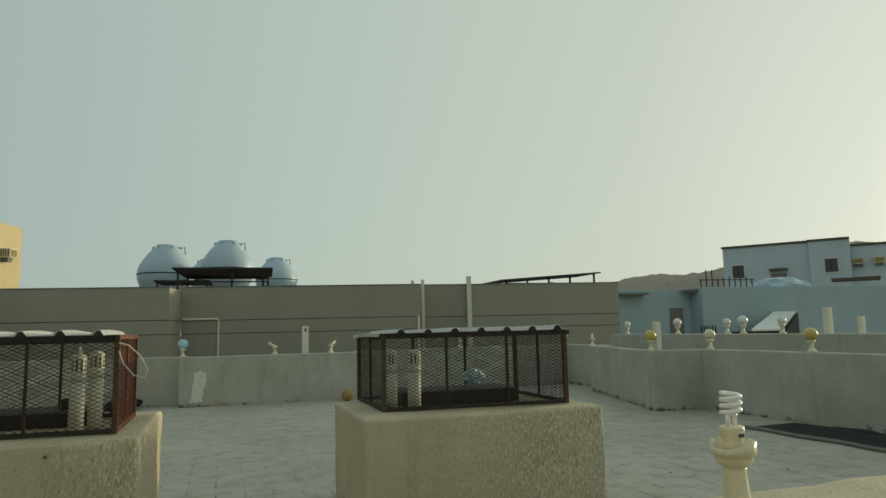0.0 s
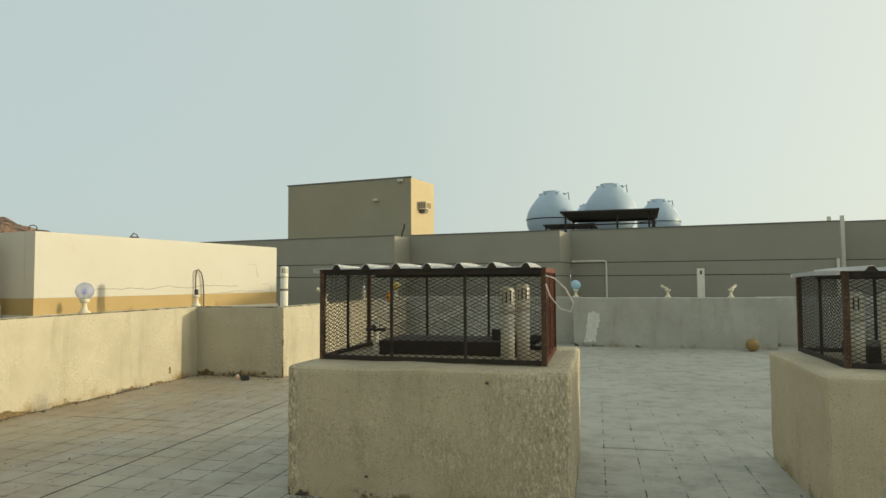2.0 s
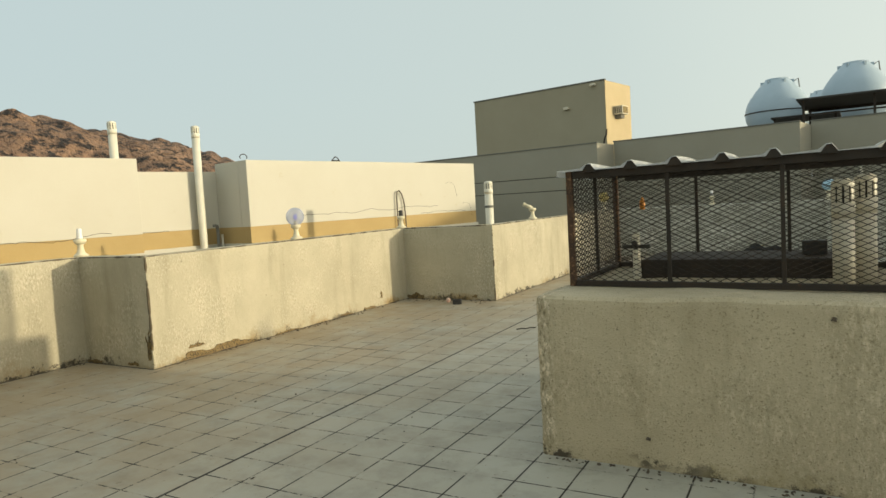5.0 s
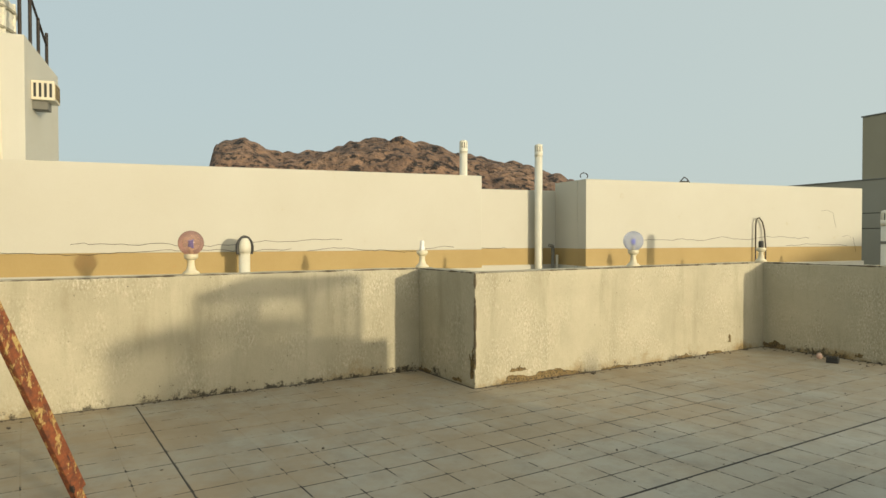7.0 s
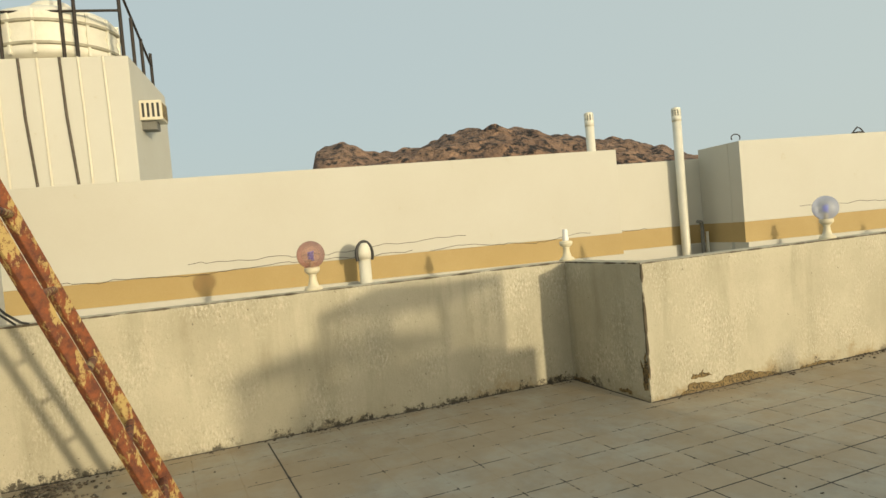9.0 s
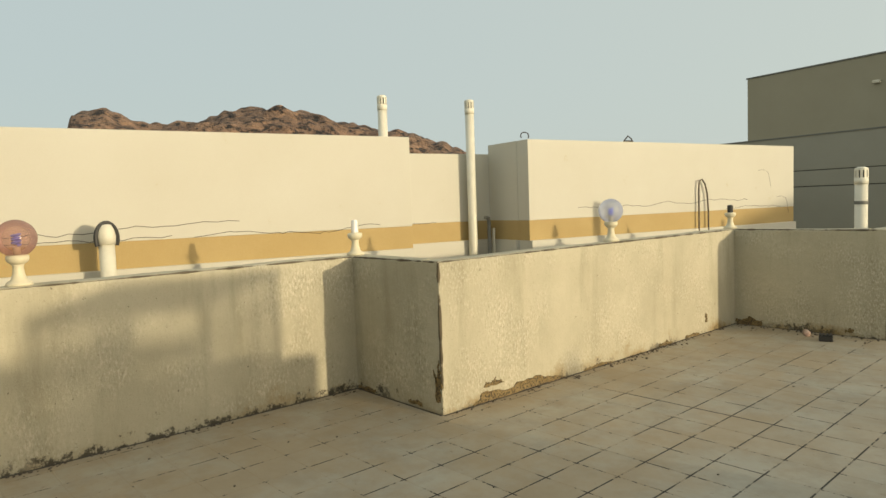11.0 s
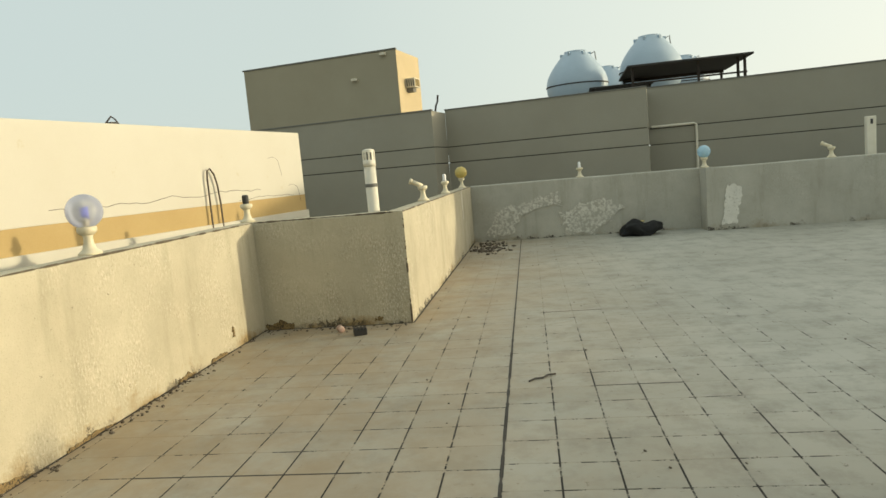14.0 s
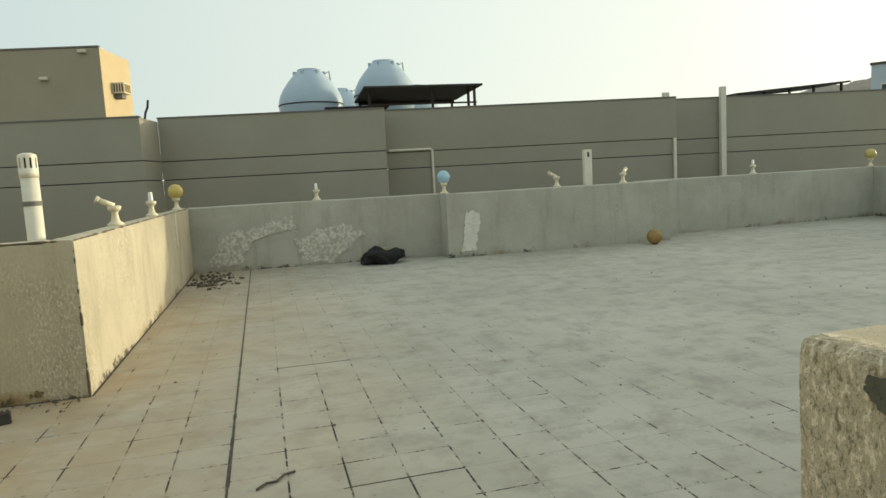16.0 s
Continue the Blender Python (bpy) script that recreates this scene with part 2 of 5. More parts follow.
M_HOUSE = surf("white_blue_paint", (0.50, 0.56, 0.60), (0.45, 0.51, 0.55), 0.4, fine=40, bump=0.1)
M_WHITE = surf("white_pvc", (0.74, 0.70, 0.58), (0.66, 0.62, 0.50), 5, 0.5, fine=80, bump=0.05, spots=(0.5, 0.45, 0.34), spot_at=0.68)
M_LAMP = surf("cream_lamp_plastic", (0.72, 0.65, 0.47), (0.62, 0.55, 0.39), 12, 0.45, fine=120, bump=0.08, dist=0.001, spots=(0.33, 0.27, 0.17), spot_at=0.66)
M_CFL = surf("bulb_glass", (0.85, 0.83, 0.80), (0.78, 0.76, 0.74), 20, 0.25, bump=0)
M_BLACK = surf("black_plastic", (0.02, 0.02, 0.02), (0.035, 0.033, 0.03), 8, 0.55, bump=0.1)
M_BAG = surf("black_bag_film", (0.006, 0.006, 0.006), (0.01, 0.01, 0.01), 12, 0.88, fine=35, bump=0.6, dist=0.01)
M_IRON = surf("dark_rusty_iron", (0.024, 0.02, 0.017), (0.042, 0.029, 0.02), 9, 0.7, 0.2, fine=90, bump=0.3, spots=(0.07, 0.035, 0.02), spot_at=0.62)
M_OLDIRON = surf("brown_rusted_iron", (0.05, 0.032, 0.022), (0.11, 0.058, 0.03), 14, 0.85, 0.1, fine=110, bump=0.5, spots=(0.19, 0.11, 0.06), spot_at=0.56)
M_RUST = surf("rust_red_iron", (0.17, 0.045, 0.02), (0.09, 0.03, 0.016), 8, 0.8, 0.1, fine=80, bump=0.4, spots=(0.28, 0.12, 0.04), spot_at=0.58)
def ladder_mat():
    """Old yellow-cream paint worn through to red rust, with black bitumen streaks along the rail."""
    m, nt, b = mat_base("rusty_painted_steel", 0.75, 0.05)
    p = position(nt)
    c = n_mix(nt, n_map(nt, n_noise(nt, p, 30.0, 4), 0.4, 0.6), (0.26, 0.075, 0.025), (0.13, 0.04, 0.02))
    paint = n_noise(nt, p, 15.0, 6, 0.72, (1, 1, 0.45))
    c = n_mix(nt, n_map(nt, paint, 0.52, 0.56), c, (0.47, 0.33, 0.12))
    c = n_mix(nt, n_map(nt, n_noise(nt, p, 70.0, 3, 0.7), 0.56, 0.62, 0, 0.7), c, (0.16, 0.06, 0.025))
    c = n_mix(nt, n_map(nt, n_noise(nt, p, 9.0, 5, 0.7, (1, 1, 0.35)), 0.60, 0.63), c, (0.018, 0.014, 0.012))
    nt.links.new(c, b.inputs["Base Color"])
    n_bump(nt, b, paint, 0.6, 0.004)
    return m


M_LADDER = ladder_mat()
M_SHEET = surf("galvanised_sheet", (0.80, 0.80, 0.78), (0.68, 0.68, 0.66), 4, 0.45, 0.0, fine=60, bump=0.1, spots=(0.35, 0.31, 0.26), spot_at=0.66)
M_DARKROOF = surf("dark_roof_sheet", (0.03, 0.028, 0.026), (0.05, 0.045, 0.04), 2, 0.8)
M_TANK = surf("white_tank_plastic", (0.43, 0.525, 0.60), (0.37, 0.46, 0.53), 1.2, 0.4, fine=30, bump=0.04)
M_PEEL = surf("bare_white_plaster", (0.66, 0.64, 0.56), (0.52, 0.50, 0.43), 4.5, 0.95, fine=40, bump=0.6, dist=0.008, spots=(0.40, 0.38, 0.32), spot_at=0.47)
M_FLAKE = surf("flaked_white_plaster", (0.74, 0.72, 0.65), (0.62, 0.60, 0.53), 7, 0.95, fine=50, bump=0.6, dist=0.008, spots=(0.42, 0.40, 0.34), spot_at=0.58)
M_CEMENT = surf("grey_cement", (0.20, 0.195, 0.17), (0.16, 0.155, 0.135), 6, 0.95, fine=60, bump=0.5)
M_DEBRIS = surf("dirt_and_chips", (0.13, 0.10, 0.07), (0.06, 0.05, 0.04), 14, 0.95, bump=0.4, spots=(0.4, 0.36, 0.3), spot_at=0.58)
# the near-black spots paint in the shade of crevices
M_ROCK = surf("brown_rock_crevice_shade", (0.36, 0.215, 0.13), (0.11, 0.065, 0.045), 0.09, 0.95, fine=0.45, bump=1.0, dist=3.0, spots=(0.025, 0.018, 0.015), spot_at=0.51)
# haze of distance is mixed into this hill's colour
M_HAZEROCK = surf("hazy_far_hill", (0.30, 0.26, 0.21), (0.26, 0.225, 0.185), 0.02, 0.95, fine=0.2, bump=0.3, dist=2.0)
M_GROUND = surf("sandy_ground", (0.36, 0.30, 0.21), (0.30, 0.25, 0.18), 0.02, 0.95, fine=0.6, bump=0.2)
M_GLASS = surf("dark_window_glass", (0.03, 0.035, 0.04), (0.05, 0.055, 0.06), 1, 0.15, bump=0)
M_AC = surf("beige_metal", (0.68, 0.62, 0.48), (0.60, 0.54, 0.41), 6, 0.5, bump=0.05)
M_ACGRILLE = surf("yellowed_grille", (0.42, 0.31, 0.1), (0.3, 0.22, 0.08), 10, 0.7)
M_PANEL = surf("grimy_cream_enamel", (0.40, 0.37, 0.27), (0.30, 0.27, 0.19), 6, 0.6, bump=0.1, spots=(0.17, 0.13, 0.08), spot_at=0.6)
M_BALL = surf("dull_tan_rubber", (0.34, 0.22, 0.07), (0.26, 0.16, 0.05), 8, 0.6)
M_YELLOW = surf("yellow_plastic", (0.60, 0.47, 0.14), (0.50, 0.38, 0.11), 8, 0.4, bump=0.05)
M_ORANGE = surf("bright_orange", (0.75, 0.30, 0.03), (0.65, 0.24, 0.03), 10, 0.35, bump=0.05)
M_BLUECLOTH = surf("pale_blue_plastic", (0.38, 0.55, 0.65), (0.6, 0.68, 0.7), 14, 0.5, fine=60, bump=0.4)
M_REDBIT = surf("faded_red_plastic", (0.42, 0.24, 0.18), (0.55, 0.42, 0.35), 20, 0.5)
M_WIRE = surf("white_wire", (0.62, 0.58, 0.5), (0.5, 0.45, 0.38), 10, 0.5, bump=0)
M_LILAC = globe_mat("violet_acrylic", (0.76, 0.60, 0.56), 0.45, 0.10)
M_CLEARBLUE = globe_mat("pale_blue_acrylic", (0.72, 0.74, 0.80), 0.6, 0.26)
M_SKYBLUE = globe_mat("light_blue_acrylic", (0.55, 0.78, 0.90), 0.5, 0.6)
M_DUSTY = surf("dusty_white_globe", (0.72, 0.73, 0.70), (0.60, 0.60, 0.56), 14, 0.35, bump=0.05, spots=(0.35, 0.33, 0.28), spot_at=0.6)
# blue glint of sky refracted in the globes, painted onto the tubes
M_BULBSKY = surf("sky_glint_tube", (0.16, 0.2, 0.98), (0.25, 0.3, 1.0), 20, 0.3, bump=0)


# ---- building helpers ----
def link(name, bm, material, smooth=False):
    me = bpy.data.meshes.new(name)
    bm.normal_update()
    bm.to_mesh(me)
    bm.free()
    me.materials.append(material)
    if smooth:
        me.shade_smooth()
    return new(name, me)


def part(name, bm, material, parent, label="", smooth=False):
    ob = link(name, bm, material, smooth)
    ob.parent = parent
    if label:
        tagged(ob, label)
    return ob


def thing(name, label, category, m=None, group=""):
    e = new(name)
    e.empty_display_size = 0.1
    if m is not None:
        e.matrix_basis = m
    return tagged(e, label, category, group)


def box(bm, x0, x1, y0, y1, z0, z1, bevel=0.0, m=None):
    t = Matrix.Translation(((x0 + x1) / 2, (y0 + y1) / 2, (z0 + z1) / 2)) @ Matrix.Diagonal((x1 - x0, y1 - y0, z1 - z0, 1))
    r = bmesh.ops.create_cube(bm, size=1, matrix=(m or Matrix()) @ t)
    if bevel:
        ed = {e for v in r["verts"] for e in v.link_edges}
        bmesh.ops.bevel(bm, geom=list(ed), offset=bevel, segments=2, affect='EDGES', profile=0.5)
    return bm


def rod(bm, p, q, r, seg=8, r2=None):
    p, q = Vector(p), Vector(q)
    d = q - p
    rot = d.to_track_quat('Z', 'Y').to_matrix().to_4x4()
    bmesh.ops.create_cone(bm, cap_ends=True, segments=seg, radius1=r, radius2=r if r2 is None else r2, depth=d.length,
                          matrix=Matrix.Translation((p + q) / 2) @ rot)
    return bm


def lathe(bm, profile, seg=20, at=(0, 0, 0)):
    rings = []
    for r, z in profile:
        rings.append([bm.verts.new((at[0] + r * math.cos(2 * math.pi * i / seg), at[1] + r * math.sin(2 * math.pi * i / seg), at[2] + z)) for i in range(seg)])
    for a, b in zip(rings, rings[1:]):
        for i in range(seg):
            bm.faces.new((a[i], a[(i + 1) % seg], b[(i + 1) % seg], b[i]))
    bm.faces.new(rings[-1])
    bm.faces.new(rings[0][::-1])
    return bm


def tube(bm, pts, r, seg=8):
    pts = [Vector(p) for p in pts]
    rings = []
    for i, p in enumerate(pts):
        d = (pts[min(i + 1, len(pts) - 1)] - pts[max(i - 1, 0)]).normalized()
        a = d.orthogonal().normalized() if i == 0 else (a - d * a.dot(d)).normalized()
        b = d.cross(a)
        rings.append([bm.verts.new(p + r * (a * math.cos(2 * math.pi * k / seg) + b * math.sin(2 * math.pi * k / seg))) for k in range(seg)])
    for u, v in zip(rings, rings[1:]):
        for k in range(seg):
            bm.faces.new((u[k], u[(k + 1) % seg], v[(k + 1) % seg], v[k]))
    bm.faces.new(rings[-1])
    bm.faces.new(rings[0][::-1])
    return bm


def ball(bm, r, at=(0, 0, 0), seg=24, rings=14):
    bmesh.ops.create_uvsphere(bm, u_segments=seg, v_segments=rings, radius=r, matrix=Matrix.Translation(at))
    return bm


def structure(ob, label="", category="wall"):
    return tagged(ob, label, category, kind="structure")


def bowed_wall(name, p, q, thick, height, material, label, z0=0.0, rough=0.005, step=0.14):
    """A masonry wall whose inner face runs from p to q, its body to the right of that line; slightly uneven, rounded at the top."""
    p, q = Vector((*p, 0)), Vector((*q, 0))
    d = q - p
    n = max(2, int(d.length / step))
    d.normalize()
    side = Vector((d.y, -d.x, 0))
    c = 0.022
    prof = [(0, z0)] + [(0, z0 + (height - c - z0) * k / 6) for k in range(1, 7)] + [(c * 0.3, height - c * 0.3), (c, height), (thick / 2, height + 0.003), (thick - c, height), (thick - c * 0.3, height - c * 0.3)]
    prof += [(thick, height - c), (thick, z0)]
    bm = bmesh.new()
    rows = []
    for i in range(n + 1):
        o = p + (q - p) * (i / n)
        row = []
        for a, z in prof:
            v = o + side * a + Vector((0, 0, z))
            j = noise.noise_vector(v * 2.3) * rough + noise.noise_vector(v * 9) * rough * 0.6
            if z == z0 or i in (0, n):
                j = Vector((0, 0, j.z if z > z0 else 0))
            row.append(bm.verts.new(v + j))
        rows.append(row)
    for a, b in zip(rows, rows[1:]):
        for k in range(len(prof)):
            bm.faces.new((a[k], b[k], b[(k + 1) % len(prof)], a[(k + 1) % len(prof)]))
    bm.faces.new(rows[0])
    bm.faces.new(rows[-1][::-1])
    bmesh.ops.recalc_face_normals(bm, faces=bm.faces)
    return structure(link(name, bm, material), label)


def patch(name, outline, at, u_dir, v_dir, out, material, parent, label, seed, depth=0.016, ragged=0.05):
    """An irregular flake of plaster on a wall face: a ragged outline with a raised, broken surface."""
    rnd = random.Random(seed)
    at, u_dir, v_dir, out = Vector(at), Vector(u_dir), Vector(v_dir), Vector(out)
    bm = bmesh.new()
    pts = []
    for (a, b), (c, d) in zip(outline, outline[1:] + outline[:1]):
        for k in range(6):
            s = k / 6
            pts.append((a + (c - a) * s + rnd.uniform(-ragged, ragged), b + (d - b) * s + rnd.uniform(-ragged, ragged)))
    ring0 = [bm.verts.new(at + u_dir * u + v_dir * v) for u, v in pts]
    ring1 = [bm.verts.new(at + u_dir * u + v_dir * v + out * depth) for u, v in pts]
    n = len(pts)
    for i in range(n):
        bm.faces.new((ring0[i], ring0[(i + 1) % n], ring1[(i + 1) % n], ring1[i]))
    bm.faces.new(ring1)
    bmesh.ops.recalc_face_normals(bm, faces=bm.faces)
    return part(name, bm, material, parent, label)


# ---- roof floor base and ground ----
H, T = 1.155, 0.2
FX0, FX1, FY0, FY1 = -7.78, 12.0, -3.0, 19.0
bm = bmesh.new()
box(bm, FX0, FX1, FY0, FY1, -0.3, -0.0007)
floor = structure(link("floor", bm, M_JOINT), "rooftop floor of worn pale square tiles with dark joints", "floor")
bm = bmesh.new()
bmesh.ops.create_grid(bm, x_segments=60, y_segments=60, size=2500, matrix=Matrix.Translation((0, 0, -8)))
structure(link("ground", bm, M_GROUND), "sandy ground far below the roofs", "ground")

# ---- parapets of this roof ----
WEST = "sunlit cream roughcast parapet with damp stains at its foot"
SHADE = "shaded cream roughcast parapet return with dark base"
FAR = "pale grey rendered parapet with peeling plaster patches"
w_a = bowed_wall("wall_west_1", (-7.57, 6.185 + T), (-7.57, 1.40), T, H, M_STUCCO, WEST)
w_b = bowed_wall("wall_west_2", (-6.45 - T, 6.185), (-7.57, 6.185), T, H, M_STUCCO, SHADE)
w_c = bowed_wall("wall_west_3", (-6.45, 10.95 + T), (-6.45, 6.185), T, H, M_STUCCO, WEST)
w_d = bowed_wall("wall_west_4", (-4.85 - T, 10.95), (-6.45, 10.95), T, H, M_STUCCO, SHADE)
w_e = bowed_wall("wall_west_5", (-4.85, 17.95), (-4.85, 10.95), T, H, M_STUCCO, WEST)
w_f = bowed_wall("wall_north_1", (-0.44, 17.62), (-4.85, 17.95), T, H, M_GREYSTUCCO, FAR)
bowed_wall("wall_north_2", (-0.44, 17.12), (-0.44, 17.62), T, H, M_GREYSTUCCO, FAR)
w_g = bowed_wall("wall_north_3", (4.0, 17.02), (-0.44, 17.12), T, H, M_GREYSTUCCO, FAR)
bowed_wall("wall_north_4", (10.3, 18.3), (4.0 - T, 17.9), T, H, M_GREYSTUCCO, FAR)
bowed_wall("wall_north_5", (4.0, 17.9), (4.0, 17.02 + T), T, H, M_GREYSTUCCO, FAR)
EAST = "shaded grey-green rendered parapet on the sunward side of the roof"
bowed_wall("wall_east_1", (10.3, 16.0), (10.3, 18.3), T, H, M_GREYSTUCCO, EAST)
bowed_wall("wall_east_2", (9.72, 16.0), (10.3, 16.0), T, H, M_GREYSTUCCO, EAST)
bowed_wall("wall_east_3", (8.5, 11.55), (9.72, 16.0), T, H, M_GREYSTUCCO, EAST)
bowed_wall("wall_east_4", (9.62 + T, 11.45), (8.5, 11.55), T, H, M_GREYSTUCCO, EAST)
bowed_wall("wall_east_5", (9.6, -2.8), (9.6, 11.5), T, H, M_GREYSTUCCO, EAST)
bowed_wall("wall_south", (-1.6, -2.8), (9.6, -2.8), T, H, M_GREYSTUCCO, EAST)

# thin dark strip where the tiles meet the western parapets
for (xa, ya), (xb, yb) in (((-7.57, 1.4), (-7.57, 6.185)), ((-7.57, 6.185), (-6.45, 6.185)), ((-6.45, 6.185), (-6.45, 10.95)), ((-6.45, 10.95), (-4.85, 10.95)), ((-4.85, 10.95), (-4.85, 17.9))):
    bm = bmesh.new()
    if xa == xb:
        box(bm, xa + 0.002, xa + 0.02, ya, yb, -0.012, 0.0016)
    else:
        box(bm, xa + 0.02, xb, ya - 0.02, ya - 0.002, -0.012, 0.0016)
    part("wall_foot_strip", bm, M_GROOVE, floor, "thin dark strip at the wall foot")

# dark arrises: chipped render, with shade and sharpening outlines drawn in
M_CHIP = surf("weathered_dark_render", (0.075, 0.06, 0.04), (0.14, 0.11, 0.07), 9, 0.95, fine=120, bump=0.5)


def arris(wall, a, b, r, seed, material=None):
    a, b = Vector(a), Vector(b)
    n = max(4, int((b - a).length / 0.025))
    d = (b - a).normalized()
    u = d.orthogonal().normalized()
    w = d.cross(u)
    bm = bmesh.new()
    rings = []
    for i in range(n + 1):
        o = a + (b - a) * (i / n)
        k = r * min(1.25, max(0.25, 0.75 + 1.1 * noise.noise(o * 6 + Vector((seed, 0, 0))) + 0.5 * noise.noise(o * 23)))
        rings.append([bm.verts.new(o + k * (u * math.cos(t_) + w * math.sin(t_))) for t_ in (0.3, 1.35, 2.4, 3.45, 4.5, 5.5)])
    for e, f in zip(rings, rings[1:]):
        for i in range(6):
            bm.faces.new((e[i], e[(i + 1) % 6], f[(i + 1) % 6], f[i]))
    bm.faces.new(rings[0][::-1])
    bm.faces.new(rings[-1])
    part("worn_outlined_arris", bm, material or M_CHIP, wall, "chipped arris with a drawn-in dark outline")


e_ = 0.007
for wall, x, y, seed in ((w_c, -6.45, 6.185, 1), (w_e, -4.85, 10.95, 2)):
    arris(wall, (x - e_, y + e_, 0.0), (x - e_, y + e_, H - 0.01), 0.012, seed)
for wall, x, ya, yb, seed in ((w_a, -7.57, 1.45, 6.18, 3), (w_c, -6.45, 6.2, 10.94, 4), (w_e, -4.85, 10.97, 17.9, 5)):
    arris(wall, (x - e_, ya, H - e_), (x - e_, yb, H - e_), 0.0085, seed)
for wall, xa, xb, y, seed in ((w_b, -7.56, -6.46, 6.185, 6), (w_d, -6.44, -4.86, 10.95, 7)):
    arris(wall, (xa, y + e_, H - e_), (xb, y + e_, H - e_), 0.01, seed)

# mould and rust stains at the wall feet
M_STAIN = surf("rusty_mould", (0.17, 0.115, 0.045), (0.27, 0.19, 0.085), 16, 0.95, fine=90, bump=0.4, spots=(0.045, 0.035, 0.022), spot_at=0.5)
for k, (y, z, w, h) in enumerate(((6.5, 0.0, 1.15, 0.1), (6.62, 0.12, 0.22, 0.05), (7.9, 0.0, 0.5, 0.035), (9.2, 0.0, 0.28, 0.05), (9.75, 0.0, 0.35, 0.045), (10.2, 0.13, 0.05, 0.09))):
    patch("mould_stain", [(0, 0), (w, 0), (w * 0.85, h * 0.5), (w * 0.55, h), (w * 0.32, h * 0.55), (w * 0.08, h * 0.8)], (-6.449, y, z), (0, 1, 0), (0, 0, 1), (1, 0, 0), M_STAIN, w_c, "rusty brown mould stain", 60 + k, 0.008, min(0.016, h * 0.22))
for k, (wall, x, yy, z, w, h) in enumerate(((w_b, -6.53, 6.186, 0.1, 0.07, 0.32), (w_b, -7.55, 6.186, 0.0, 0.24, 0.05), (w_b, -6.85, 6.186, 0.02, 0.16, 0.04), (w_d, -6.43, 10.951, 0.0, 0.3, 0.1), (w_d, -5.25, 10.951, 0.04, 0.09, 0.05))):
    patch("mould_stain", [(0, 0), (w, 0), (w, h * 0.6), (w * 0.6, h), (w * 0.25, h * 0.5), (0, h * 0.7)], (x, yy, z), (1, 0, 0), (0, 0, 1), (0, -1, 0), M_STAIN, wall, "dark mould stain", 70 + k, 0.008, min(0.016, h * 0.22))

# flaking plaster
patch("peeled_patch", [(0, 0.05), (0.55, 0.1), (0.75, 0.5), (1.55, 0.62), (1.5, 0.85), (0.9, 0.75), (0.2, 0.55)], (-4.6, 17.929, 0.03), (0.997, -0.075, 0), (0, 0, 1), (-0.075, -0.997, 0), M_PEEL, w_f, "bare white plaster where paint has peeled", 3)
patch("peeled_patch", [(0.05, 0.05), (0.6, 0), (1.15, 0.5), (0.75, 0.68), (0.35, 0.62), (-0.1, 0.45)], (-3.0, 17.808, 0.03), (0.997, -0.075, 0), (0, 0, 1), (-0.075, -0.997, 0), M_PEEL, w_f, "bare white plaster where paint has peeled", 4)
patch("peeled_patch", [(0.0, 0.06), (0.28, 0.1), (0.3, 0.36), (0.36, 0.52), (0.38, 0.74), (0.24, 0.8), (0.1, 0.77), (0.07, 0.42)], (-0.2, 17.112, 0.02), (1, -0.022, 0), (0, 0, 1), (0, -1, 0), M_FLAKE, w_g, "bare white plaster where paint has peeled", 5, 0.012, 0.022)
patch("smoothed_strip", [(0, 0), (0.14, 0), (0.14, 0.5), (0, 0.52)], (-4.848, 16.3, 0.62), (0, -1, 0), (0, 0, 1), (1, 0, 0), M_CREAM, w_e, "smooth newer cream patch", 6, 0.004, 0.01)

# ---- neighbouring white building to the west ----
WF = pose(-8.875, 10.0, 0, 0, 0, -10.4)


def wblock(name, n0, n1, u0, u1, z0, z1, material, label="", parent=None, bevel=0.006):
    bm = bmesh.new()
    box(bm, n0, n1, u0, u1, z0, z1, bevel)
    if parent:
        return part(name, bm, material, parent, label)
    ob = link(name, bm, material)
    return ob


white_building = thing("neighbour_building", "cream painted flat-roofed building with an ochre band", "building", WF)


def wside(n, u0, u1, ztop, depth=0.25):
    """One stretch of the building's side: cream upper wall, ochre band, cream footing that stands a little proud."""
    wblock("wall", n - depth, n, u0, u1, 1.31, ztop, M_CREAM, "", white_building)
    wblock("ochre_band", n - depth, n - 0.004, u0, u1, 1.03, 1.31, M_OCHRE, "ochre painted band", white_building, 0)
    wblock("footing", n - depth, n + 0.05, u0, u1, -8, 1.03, M_CREAM, "", white_building)


wside(0.0, 0.0, 6.29, 2.43)
wside(-0.2, -11.5, -1.74, 2.44)
wside(-0.95, -1.74, 0.25, 2.30)
for z0, z1, m_, nm in ((1.31, 2.43, M_CREAM, "return_wall"), (1.03, 1.31, M_OCHRE, "ochre_return_band"), (-8, 1.03, M_CREAM, "footing_return")):
    wblock(nm, -0.948, -0.252, 0.0 if z0 > 0 else -0.05, 0.25, z0, z1, m_, "", white_building, 0)
    wblock(nm, -6.0, -0.252, 6.04, 6.29, z0, z1, m_, "", white_building, 0)
wblock("roof_slab", -9.0, -0.97, -11.5, 6.2, 0.9, 1.2, M_CREAM, "", white_building)


